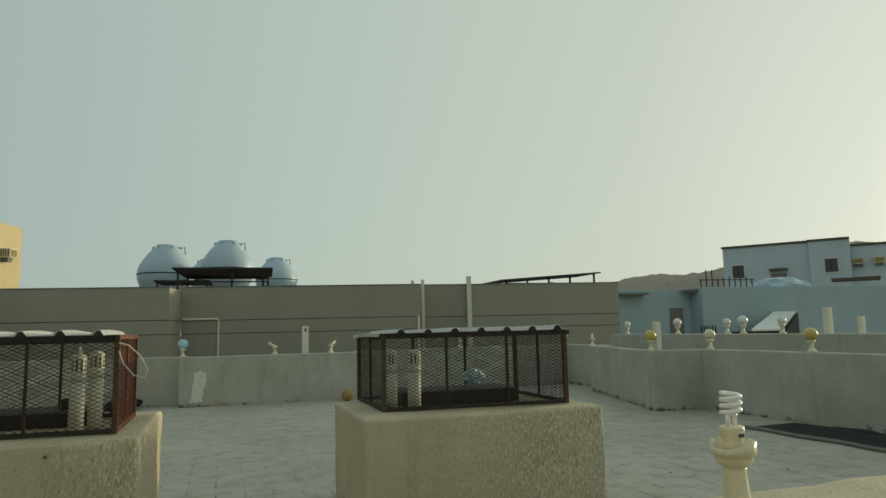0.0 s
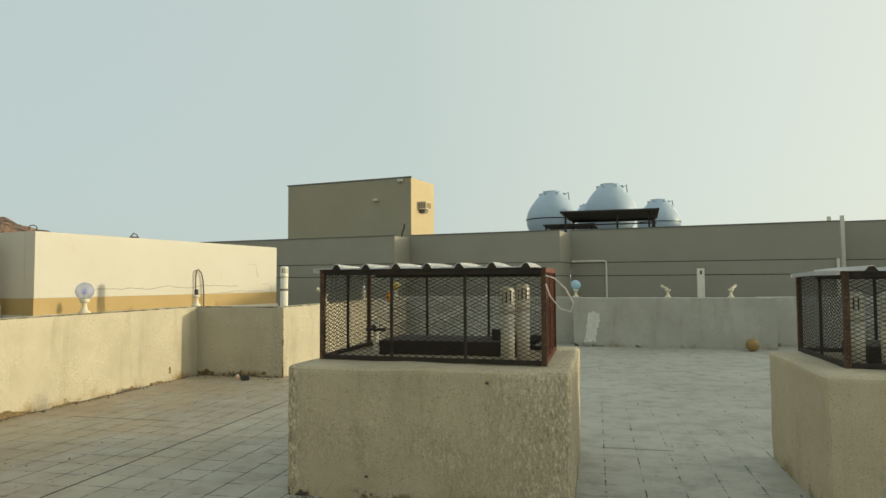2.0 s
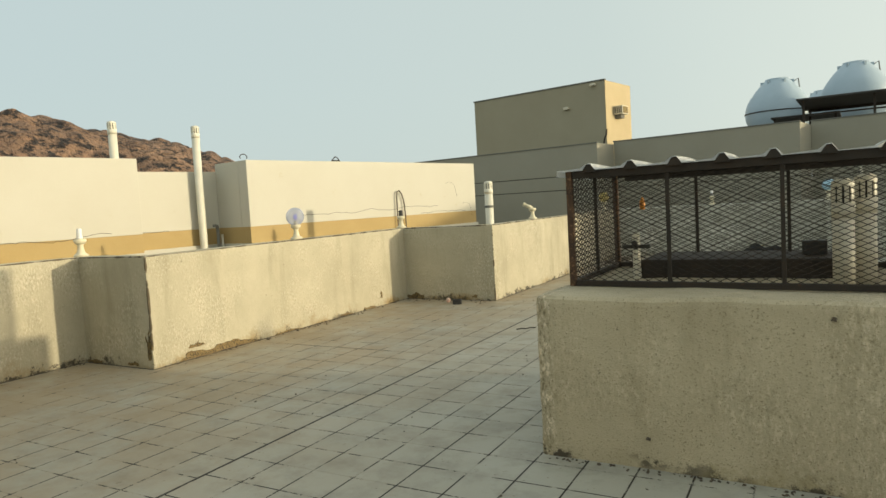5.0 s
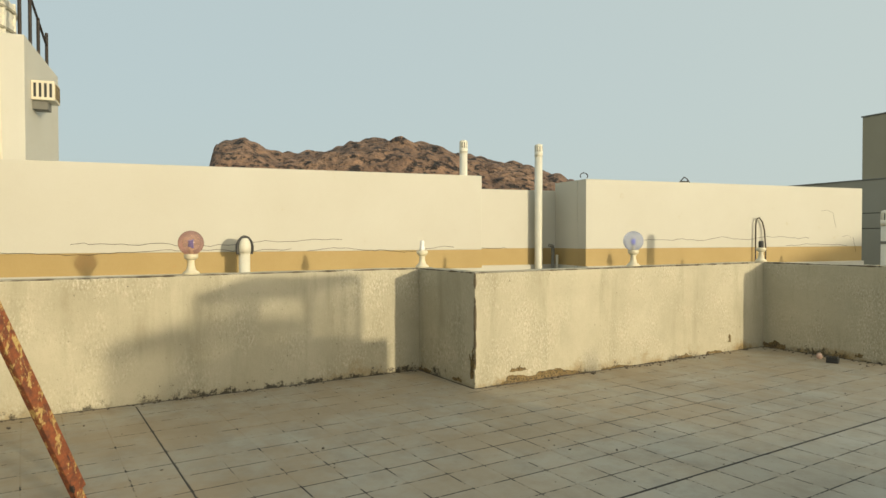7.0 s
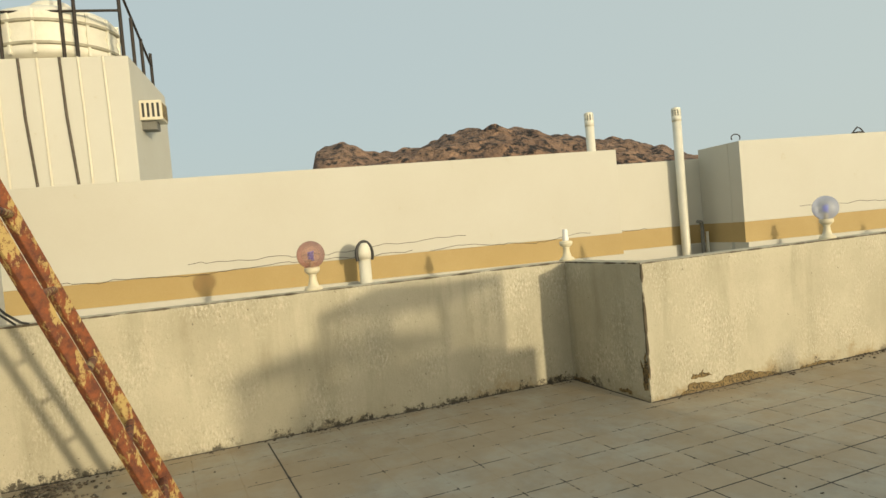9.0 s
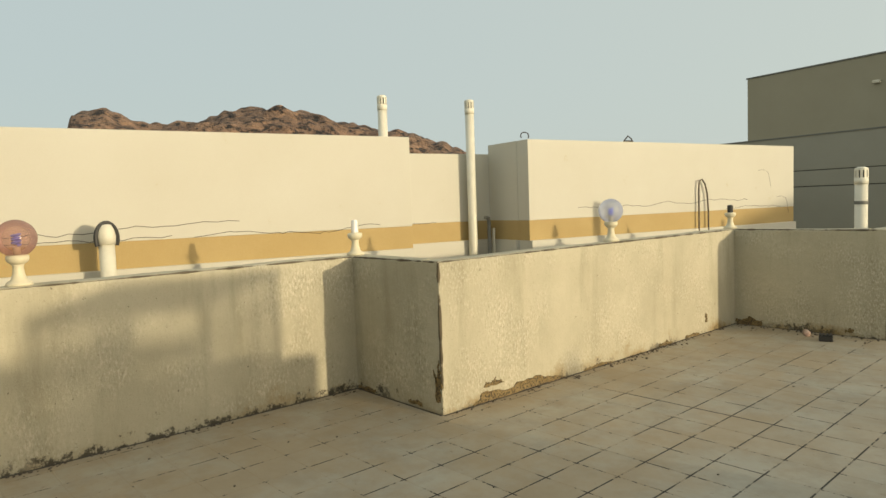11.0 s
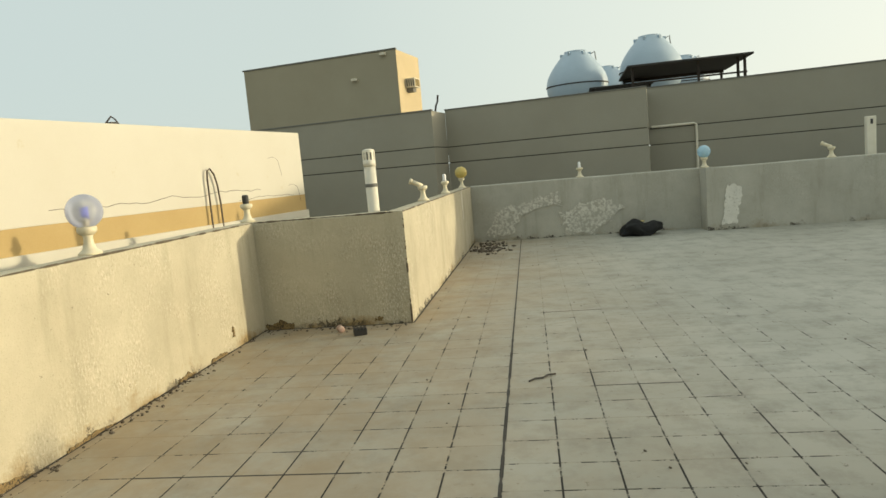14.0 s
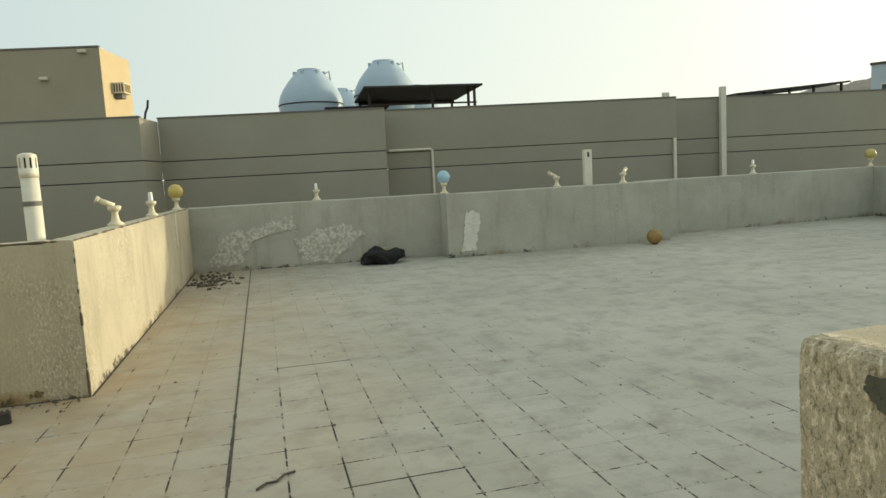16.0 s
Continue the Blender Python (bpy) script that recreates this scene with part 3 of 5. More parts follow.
def crack(u0, u1, z, n, seed):
    rnd = random.Random(seed)
    pts, u, zz = [], u0, z
    while u < u1:
        pts.append((n + 0.001, u, zz))
        u += rnd.uniform(0.04, 0.16)
        zz = z + (zz - z) * 0.85 + rnd.uniform(-0.022, 0.022)
    bm = bmesh.new()
    tube(bm, pts, 0.0035, 5)
    part("crack", bm, M_GROOVE, white_building, "thin dark crack in the paint")


crack(-9.0, -4.6, 1.33, -0.2, 1)
crack(-7.3, -3.9, 1.42, -0.2, 2)
crack(-4.4, -2.2, 1.315, -0.2, 5)
crack(-1.6, -0.9, 1.315, -0.95, 8)
crack(0.9, 4.9, 1.46, 0.0, 3)
crack(4.3, 6.0, 1.33, 0.0, 6)
for u0, z0 in ((5.2, 1.98), (5.75, 1.5)):
    bm = bmesh.new()
    tube(bm, [(0.001, u0, z0), (0.001, u0 + 0.15, z0 + 0.02), (0.001, u0 + 0.3, z0 - 0.03), (0.001, u0 + 0.34, z0 - 0.16), (0.001, u0 + 0.38, z0 - 0.3)], 0.0022, 5)
    part("crack", bm, M_GROOVE, white_building)
# lifting loop and small fixings on the roof edge
bm = bmesh.new()
tube(bm, [(-0.06, 0.0 + 0.07 * math.cos(a), 2.48 + 0.05 * math.sin(a)) for a in np.linspace(-0.6, 3.7, 12)], 0.008, 6)
part("lifting_loop", bm, M_IRON, white_building, "bent iron loop on the roof edge")
for u in (2.05,):
    bm = bmesh.new()
    tube(bm, [(-0.1, u - 0.12, 2.42), (-0.1, u, 2.53), (-0.1, u + 0.06, 2.5), (-0.1, u + 0.13, 2.42)], 0.01, 6)
    box(bm, -0.14, -0.06, u - 0.05, u + 0.05, 2.42, 2.46)
    part("roof_bracket", bm, M_IRON, white_building, "small dark roof bracket")


def vent_pipe(label, x, y, z0, z1, r, material=M_WHITE, collar=None):
    """A plastic vent pipe with a slotted cowl."""
    t = thing("vent_pipe", label, "pipe", pose(x, y, z0))
    h = z1 - z0
    bm = bmesh.new()
    rod(bm, (0, 0, 0), (0, 0, h - 0.16), r, 18)
    part("pipe", bm, material, t, "", True)
    bm = bmesh.new()
    lathe(bm, [(r * 1.07, h - 0.2), (r * 1.07, h - 0.12), (r * 0.85, h - 0.119)], 18)
    part("cowl_collar", bm, material, t, "", True)
    bm = bmesh.new()
    lathe(bm, [(r * 1.06, h - 0.03), (r * 1.0, h - 0.005), (r * 0.5, h + 0.01)], 18)
    cowl = part("slotted_cowl", bm, material, t, "slotted vent cowl")
    slat = None
    for i in range(10):
        if slat is None:
            slat = part("cowl_slat", box(bmesh.new(), r * 0.92, r * 1.04, -r * 0.2, r * 0.2, h - 0.12, h - 0.03), material, cowl)
        else:
            s2 = new("cowl_slat", slat.data)
            s2.parent = cowl
            s2.matrix_basis = Matrix.Rotation(2 * math.pi * i / 10, 4, 'Z')
    bm = bmesh.new()
    rod(bm, (0, 0, h - 0.135), (0, 0, h - 0.02), r * 0.8, 12)
    part("inner_sleeve", bm, M_BLACK, cowl)
    if collar:
        bm = bmesh.new()
        lathe(bm, [(r * 1.06, collar - z0 - 0.02), (r * 1.06, collar - z0 + 0.02)], 18)
        part("collar", bm, M_CEMENT, t)
    return t


pb = WF @ Vector((-0.82, -0.40, 0))
vent_pipe("tall cream vent pipe standing in the wall recess", pb.x, pb.y, -1, 3.06, 0.065)
pc = WF @ Vector((-1.1, -1.66, 0))
vent_pipe("cream vent pipe rising behind the wall top", pc.x, pc.y, 0.5, 3.1, 0.065)
vent_pipe("white vent pipe behind the parapet", -5.44, 12.12, -0.3, 1.84, 0.07, M_WHITE, 1.42)
rp = WF @ Vector((-0.72, -0.18, 0))
t = thing("drain_pipe", "thin dark drain pipe in the wall recess", "pipe", pose(rp.x, rp.y, 0.3))
bm = bmesh.new()
tube(bm, [(0, 0, 0), (0, 0, 0.98), (0.01, -0.02, 1.05), (0.02, -0.1, 1.06)], 0.028, 8)
part("pipe", bm, M_CEMENT, t)
bm = bmesh.new()
tube(bm, [(0, 0.09, 0), (0, 0.09, 0.9)], 0.022, 8)
part("pipe", bm, M_WHITE, t)
bm = bmesh.new()
t = thing("elbow_vent", "cream plastic vent pipe with a black-rimmed elbow", "pipe", pose(-9.72, 4.80, -1.0))
rod(bm, (0, 0, 0), (0, 0, 2.36), 0.072, 16)
lathe(bm, [(0.082, 2.3), (0.086, 2.38), (0.078, 2.44), (0.055, 2.49), (0.02, 2.5)], 16)
part("pipe", bm, M_WHITE, t, "", True)
bm = bmesh.new()
tube(bm, [(0.02, 0.097 * math.cos(a), 2.36 + 0.15 * math.sin(a)) for a in np.linspace(-0.5, 3.64, 14)], 0.022, 8)
part("rim", bm, M_BLACK, t, "black rubber rim")

# tower with the window air conditioner behind the white wall
TF = pose(-14.0, 2.37, 0, 0, 0, -10.4)
tower = thing("roof_room", "cream roof room carrying a caged water tank", "building", TF)
bm = bmesh.new()
box(bm, -3.1, 0, -3.6, 0, -8, 4.85, 0.01)
part("wall", bm, M_CREAM, tower)
bm = bmesh.new()
for u in (-1.95, -1.35, -0.75, -0.38):
    tube(bm, [(0.015, u, 4.85), (0.015, u + 0.02, 4.0), (0.015, u + 0.05, 2.2)], 0.018, 6)
part("stain_pipe", bm, M_AC, tower, "thin cream pipes down the wall")
bm = bmesh.new()
for u in (-1.62, -1.02):
    tube(bm, [(0.01, u, 4.85), (0.02, u + 0.03, 3.9), (0.01, u + 0.14, 2.25)], 0.022, 6)
part("cable", bm, M_DEBRIS, tower, "dark run-off pipe")
tank = thing("water_tank", "white ribbed plastic water tank on the roof room", "water tank", TF @ pose(-1.0, -1.35, 4.85))
bm = bmesh.new()
prof = [(0.75, 0)] + [(1.0 + (0.03 if k % 2 else -0.02), 0.08 + 0.09 * k) for k in range(8)] + [(0.92, 0.85), (0.6, 0.98), (0.3, 1.02)]
lathe(bm, prof, 28)
part("shell", bm, M_WHITE, tank, "", True)
part("lid", lathe(bmesh.new(), [(0.32, 1.0), (0.34, 1.02), (0.34, 1.12), (0.28, 1.17), (0.1, 1.2)], 24), M_WHITE, tank, "", True)
for z_ in (0.22, 0.58):
    part("band", lathe(bmesh.new(), [(1.0, z_), (1.045, z_ + 0.01), (1.045, z_ + 0.05), (1.0, z_ + 0.06)], 28), M_PANEL, tank, "grimy moulded band")
for k in range(16):
    part("rib", box(bmesh.new(), 0.985, 1.035, -0.025, 0.025, 0.08, 0.78, 0.008, Matrix.Rotation(k * math.pi / 8, 4, 'Z')), M_WHITE, tank)
cage_t = thing("tank_railing", "dark steel railing round the roof tank", "railing", TF @ pose(0, 0, 4.85))
for n_, u_, h_ in ((-0.05, -2.9, 1.6), (-0.05, -1.85, 1.9), (-0.05, -0.95, 1.3), (-0.05, -0.75, 1.9), (-0.1, -0.08, 1.0), (-0.9, -0.08, 0.9), (-1.6, -0.08, 0.75), (-2.4, -0.08, 0.7)):
    bm = bmesh.new()
    rod(bm, (n_, u_, 0), (n_, u_, h_), 0.03, 8)
    part("post", bm, M_IRON, cage_t)
bm = bmesh.new()
rod(bm, (-0.05, -2.9, 0.75), (-0.05, -0.08, 0.75), 0.022, 6)
rod(bm, (-0.1, -0.08, 1.2), (-2.4, -0.08, 0.45), 0.022, 6)
part("rail", bm, M_IRON, cage_t)


def window_ac(name_m, s=1.0):
    t = thing("window_air_conditioner", "cream window air conditioner jutting from a wall", "air conditioner", name_m)
    bm = bmesh.new()
    box(bm, -0.33 * s, 0.33 * s, -0.45 * s, 0, 0, 0.42 * s, 0.012)
    part("body", bm, M_AC, t)
    for i in range(4):
        bm = bmesh.new()
        box(bm, -0.334 * s, -0.325 * s, (-0.40 + 0.1 * i) * s, (-0.35 + 0.1 * i) * s, 0.06 * s, 0.36 * s)
        part("side_louvre", bm, M_BLACK, t)
    bm = bmesh.new()
    box(bm, -0.28 * s, 0.28 * s, -0.456 * s, -0.444 * s, 0.05 * s, 0.37 * s)
    g = part("grille", bm, M_ACGRILLE, t, "yellowed grille")
    for i in range(5):
        bm = bmesh.new()
        box(bm, (-0.22 + 0.11 * i - 0.012) * s, (-0.22 + 0.11 * i + 0.012) * s, -0.465 * s, -0.45 * s, 0.06 * s, 0.36 * s)
        part("grille_bar", bm, M_DEBRIS, g)
    bm = bmesh.new()
    box(bm, -0.2 * s, 0.2 * s, -0.3 * s, 0, -0.18 * s, -0.004 * s)
    part("bracket", bm, M_CEMENT, t, "dark support bracket")
    return t


window_ac(TF @ pose(-0.72, 0.0, 3.88, 0, 0, 180), 0.8)

# ---- our own stair tower, the ladder and the stored panels beside it ----
bm = bmesh.new()
box(bm, -5.2, -1.6, -3.0, 1.5, -0.01, 3.6, 0.015)
structure(link("wall_stair_tower", bm, M_STUCCO), "cream rendered stair tower wall")
bm = bmesh.new()
box(bm, -8.6, -7.62, -3.0, 1.36, -0.3, 4.4, 0.02)
structure(link("wall_stair_side", bm, M_CREAM), "yellowish cream rendered stair wall with a fat drain pipe")
t = thing("rain_pipe", "fat cream rainwater pipe with an elbow at its foot", "pipe", pose(-7.52, 1.02, 0))
bm = bmesh.new()
tube(bm, [(0, 0, 4.3), (0, 0, 1.75), (0, 0.01, 1.6), (0.02, 0.05, 1.5), (0.05, 0.12, 1.43)], 0.095, 16)
part("pipe", bm, M_WHITE, t, "", True)
bm = bmesh.new()
lathe(bm, [(0.115, 3.35), (0.115, 3.5)], 18)
part("collar", bm, M_WHITE, t)
part("collar", lathe(bmesh.new(), [(0.112, 1.66), (0.112, 1.76)], 18), M_WHITE, t)
bm = bmesh.new()
lathe(bm, [(0.104, 2.04), (0.104, 2.075)], 18)
rod(bm, (0, 0.1, 2.0), (0, 0.16, 1.94), 0.02, 6)
part("strap", bm, M_BLACK, t, "dark metal strap")
ladder = thing("ladder", "rusty painted steel ladder leaning on the stair tower", "ladder", pose(0, 0, 0))
foot, lean = Vector((-5.06, 2.715, 0)), Vector((0.275, -0.35, 1))
across = Vector((-0.52, -0.012, 0))
for o in (Vector((0, 0, 0)), across):
    bm = bmesh.new()
    a, b = foot + o, foot + o + lean * 3.38
    d = (b - a)
    m = Matrix.Translation(a) @ d.to_track_quat('Z', 'Y').to_matrix().to_4x4()
    box(bm, -0.024, 0.024, -0.026, 0.026, 0, d.length, 0.005, m)
    part("rail", bm, M_LADDER, ladder)
for k in range(10):
    s = 0.22 + 0.31 * k
    bm = bmesh.new()
    rod(bm, foot + lean * s, foot + across + lean * s, 0.017, 8)
    part("rung", bm, M_LADDER, ladder)
# slatted bed panels stored on edge
for k in range(8):
    x = -7.33 + 0.15 * k
    t = thing("slatted_panel", "worn cream slatted panel stored on edge by the stair wall", "panel", pose(x, 1.42, 0, 0, 0, -2 + (k % 3)), "stored slatted panels")
    if k == 0:
        first = t
        bm = bmesh.new()
        tube(bm, [(0, 0.02, 0), (0, 0.02, 1.18), (0, -0.02, 1.27), (0, -0.1, 1.31), (0, -0.5, 1.31), (0, -0.56, 1.2), (0, -0.56, 0)], 0.028, 10)
        part("frame", bm, M_PANEL, t)
        bm = bmesh.new()
        box(bm, -0.05, 0.05, -0.03, 0.012, 0.0, 0.94, 0.01)
        part("slat", bm, M_PANEL, t)
        bm = bmesh.new()
        box(bm, -0.06, 0.06, -0.02, 0.03, 0.955, 1.02, 0.008)
        part("rail", bm, M_DEBRIS, t, "rusty brown rail")
        bm = bmesh.new()
        tube(bm, [(0.03, 0.035, 1.0), (0.035, 0.05, 0.95), (0.04, 0.05, 0.86)], 0.009, 6)
        part("tie", bm, M_BLACK, t)
    else:
        bpy.data.objects.remove(t)
        copy_thing(first, pose(x, 1.42 + 0.012 * math.sin(k * 2.1), 0, 0, 0, -2 + (k % 3)))
t = thing("loose_cable", "black cable looped over the parapet end", "cable", pose(-7.5, 1.45, 0))
bm = bmesh.new()
tube(bm, [(0, -0.05, 1.3), (0.02, 0.05, 1.34), (0.02, 0.12, 1.25), (0, 0.2, 1.18), (-0.05, 0.24, 1.16)], 0.009, 6)
tube(bm, [(0, -0.05, 1.28), (0.04, 0.08, 1.26), (0.0, 0.17, 1.165)], 0.008, 6)
part("cable", bm, M_BLACK, t)

# ---- shaft boxes with mesh cages ----
def shaft_box(label, x0, x1, y0, y1, h):
    """A plastered masonry shaft, uneven, with rounded arrises and a slightly battered foot."""
    t = thing("shaft_box", label, "masonry box", pose(x0, y0, 0))
    bm = bmesh.new()
    w, d = x1 - x0, y1 - y0
    box(bm, 0, w, 0, d, 0, h)
    bmesh.ops.bevel(bm, geom=[e for e in bm.edges if max(v.co.z for v in e.verts) > h - 0.01], offset=0.045, segments=3, affect='EDGES', profile=0.6)
    bmesh.ops.subdivide_edges(bm, edges=[e for e in bm.edges if e.calc_length() > 0.3], cuts=9, use_grid_fill=True)
    for v in bm.verts:
        wv = v.co + Vector((x0, y0, 0))
        j = noise.noise_vector(wv * 1.7) * 0.012 + noise.noise_vector(wv * 7) * 0.007
        v.co += Vector((j.x, j.y, j.z if v.co.z > 0.05 else 0))
    part("masonry", bm, M_BOX, t)
    return t


def mesh_panel(bm, o, u, length, height, pw=0.066, ph=0.031):
    """Expanded-metal mesh: two families of thin slanting strands, cut to the panel."""
    o, u = Vector(o), Vector(u)
    w = u.cross(Vector((0, 0, 1)))
    s = ph / pw
    for fam in (1, -1):
        for i in range(-int(height / s / pw) - 2, int(length / pw) + int(height / s / pw) + 3):
            a = i * pw
            pts = []
            z0, z1 = 0.0, height
            ua, ub = a, a + fam * height / s
            lo, hi = 0.0, 1.0
            du = ub - ua
            for bound, sign in ((0.0, 1), (length, -1)):
                va, vb = sign * (ua - bound), sign * (ub - bound)
                if va < 0 and vb < 0:
                    lo = 2
                elif va < 0:
                    lo = max(lo, va / (va - vb))
                elif vb < 0:
                    hi = min(hi, va / (va - vb))
            if lo >= hi - 0.01:
                continue
            pa = o + u * (ua + du * lo) + Vector((0, 0, height * lo))
            pb_ = o + u * (ua + du * hi) + Vector((0, 0, height * hi))
            d = (pb_ - pa).normalized()
            e = d.cross(w).normalized() * 0.0018
            f = w * (0.002 + 0.0006 * fam)
            vs = [bm.verts.new(c) for c in (pa - e - f, pa + e - f, pa + e + f, pa - e + f, pb_ - e - f, pb_ + e - f, pb_ + e + f, pb_ - e + f)]
            for q in ((0, 1, 5, 4), (1, 2, 6, 5), (2, 3, 7, 6), (3, 0, 4, 7)):
                bm.faces.new([vs[n_] for n_ in q])


def cage(label, x0, x1, y0, y1, z0, z1, rust_side):
    t = thing("mesh_cage", label, "cage", pose(0, 0, z0))
    h = z1 - z0
    w, d = x1 - x0, y1 - y0
    sides = (((x0, y0), (1, 0), w, 3, "front"), ((x0, y1), (1, 0), w, 3, "rear"), ((x0, y0), (0, 1), d, 2, "side"), ((x1, y0), (0, 1), d, 2, "side"))
    for (ox, oy), (ux, uy), ln, n_, nm in sides:
        rusty = nm == "side" and ox == x1 and rust_side
        bm = bmesh.new()
        mesh_panel(bm, (ox, oy, 0.01), (ux, uy, 0), ln, h - 0.02)
        pan = part("mesh_panel", bm, M_RUST if rusty else M_IRON, t, "expanded metal mesh")
        for i in range(n_ + 1):
            px, py = ox + ux * ln * i / n_, oy + uy * ln * i / n_
            if nm == "side" and i in (0, n_):
                continue
            bm = bmesh.new()
            r = 0.019 if nm != "side" and i in (0, n_) else 0.011
            box(bm, px - r, px + r, py - r, py + r, 0, h, 0.003)
            part("post", bm, M_RUST if rusty else M_OLDIRON if nm != "side" and i in (0, n_) else M_IRON, t)
        for z in (0.0, h - 0.035):
            bm = bmesh.new()
            a = 0.022
            if ux:
                box(bm, ox + a, ox + ln - a, oy - 0.016, oy + 0.016, z, z + 0.035, 0.003)
            else:
                box(bm, ox - 0.016, ox + 0.016, oy + a, oy + ln - a, z, z + 0.035, 0.003)
            part("rail", bm, M_RUST if rusty else M_IRON, t)
    return t


def ribbed_roof(label, x0, x1, y0, y1, z, fall, seed):
    """Trapezoid-ribbed galvanised sheet, a little bent."""
    rnd = random.Random(seed)
    t = thing("ribbed_sheet_roof", label, "roof sheet", pose(0, 0, 0))
    bm = bmesh.new()
    xs = []
    x = x0
    while x < x1:
        xs += [(x, 0.0), (x + 0.15, 0.010), (x + 0.187, 0.037), (x + 0.212, 0.039), (x + 0.24, 0.0)]
        x += 0.25
    xs = [(x0 - 0.003, -0.034)] + [(a, b) for a, b in xs if a <= x1] + [(x1, 0)]
    ny = 8
    grid = []
    for j in range(ny + 1):
        y = y0 + (y1 - y0) * j / ny
        row = []
        for a, b in xs:
            bend = noise.noise(Vector((a * 1.4, y * 1.1, seed))) * 0.016
            row.append(bm.verts.new((a, y + rnd.uniform(-0.004, 0.004) * (j in (0, ny)), z + b + bend + fall * (j / ny))))
        grid.append(row)
    for r0, r1 in zip(grid, grid[1:]):
        for i in range(len(xs) - 1):
            bm.faces.new((r0[i], r0[i + 1], r1[i + 1], r1[i]))
    r = bmesh.ops.solidify(bm, geom=bm.faces[:], thickness=0.004)
    part("sheet", bm, M_SHEET, t)
    # dark wedges stand for the shade inside the open rib ends
    x = x0
    while x + 0.24 <= x1:
        bm = bmesh.new()
        b_ = noise.noise(Vector(((x + 0.2) * 1.4, y0 * 1.1, seed))) * 0.016
        outline = ((x + 0.158, -0.012), (x + 0.24, -0.012), (x + 0.236, 0.0), (x + 0.212, 0.034), (x + 0.188, 0.032))
        near_, far_ = ([bm.verts.new((a, y, z + c + b_)) for a, c in outline] for y in (y0 + 0.004, y0 + 0.03))
        bm.faces.new(near_)
        bm.faces.new(far_[::-1])
        for i in range(5):
            bm.faces.new((near_[i], far_[i], far_[(i + 1) % 5], near_[(i + 1) % 5]))
        part("rib_hollow_shade", bm, M_IRON, t, "dark wedge standing for the shade inside a rib")
        x += 0.25
    bm = bmesh.new()
    box(bm, x0 + 0.09, x1 - 0.02, y0 + 0.035, y0 + 0.075, z - 0.05, z - 0.012)
    part("batten", bm, M_IRON, t, "dark angle iron batten")
    bm = bmesh.new()
    box(bm, x0 + 0.16, x1 - 0.05, y1 - 0.14, y1 - 0.10, z - 0.055 + fall * 0.9, z - 0.02 + fall * 0.9)
    part("batten", bm, M_IRON, t, "dark angle iron batten")
    return t


box1 = shaft_box("stained cream roughcast shaft box beneath a mesh cage", -2.01, 0.055, 5.49, 7.31, 0.945)
box2 = shaft_box("mouldy cream roughcast shaft box beneath a mesh cage", 1.70, 3.93, 5.84, 7.40, 0.925)
shaft_box("low roughcast wall block with a gritty top", 1.53, 3.22, 1.0, 1.93, 1.178)
M_REPAIR = surf("olive_grey_cement", (0.12, 0.118, 0.085), (0.075, 0.072, 0.052), 11, 0.95, fine=70, bump=0.6, spots=(0.03, 0.028, 0.02), spot_at=0.6)
patch("cement_repair", [(0.015, 0.0), (0.07, -0.045), (0.15, -0.03), (0.2, 0.01), (0.17, 0.045), (0.1, 0.055), (0.03, 0.04)], (-0.004, 1.59, 0.852), (0, -1, 0), (0, 0, 1), (-1, 0, 0), M_REPAIR, box1, "dark olive cement repair", 11, 0.008, 0.006)
for k, (u, z, s) in enumerate(((1.47, 0.672, 0.009), (1.42, 0.655, 0.012), (1.38, 0.668, 0.008), (1.44, 0.63, 0.007), (1.36, 0.64, 0.009), (1.5, 0.64, 0.006), (1.05, 0.5, 0.012), (0.7, 0.62, 0.009))):
    patch("plaster_chip", [(-s, -s * 0.6), (s * 0.9, -s * 0.8), (s * 1.1, s * 0.5), (-s * 0.5, s)], (-0.004, u, z), (0, -1, 0), (0, 0, 1), (-1, 0, 0), M_CHIP, box1, "dark pit in the plaster", 40 + k, 0.005, s * 0.3)
for bx, spots in ((box1, ((0.62, 0.17, 0.012), (1.5, 0.86, 0.012), (1.9, 0.06, 0.022))), (box2, ((0.5, 0.1, 0.022), (1.25, 0.08, 0.03), (1.95, 0.1, 0.025)))):
    for k, (u, z, s) in enumerate(spots):
        patch("plaster_chip", [(-s, -s * 0.6), (s * 0.9, -s * 0.8), (s * 1.1, s * 0.5), (-s * 0.5, s)], (u, 0.002, z), (1, 0, 0), (0, 0, 1), (0, -1, 0), M_DEBRIS, bx, "dark chip in the plaster", 20 + k, 0.006, s * 0.25)
t = thing("plaster_lump", "whitish plaster lump at the foot of the shaft box", "rubble", pose(-0.27, 5.43, 0))
bm = bmesh.new()
bmesh.ops.create_icosphere(bm, subdivisions=2, radius=0.028)
for v in bm.verts:
    v.co = Vector((v.co.x, v.co.y, v.co.z + 0.02)) * (1 + 0.4 * noise.noise(v.co * 40))
part("lump", bm, M_PEEL, t)
def skew(t, k):
    """Racks a cage or its roof out of square: the front runs askew to the sides."""
    m = Matrix.Identity(4)
    m[1][0] = k
    for ob in t.children:
        ob.data.transform(m)
    return t


C1_AT, C2_AT = pose(-1.905, 5.89, 0.95, 0, 0, 0.5), pose(1.965, 6.245, 0.93, 0, 0, 0.3)
skew(cage("dark rusty expanded-metal cage with a ribbed sheet roof", 0, 1.765, 0, 1.1, 0, 0.71, True), -0.068).matrix_basis = C1_AT
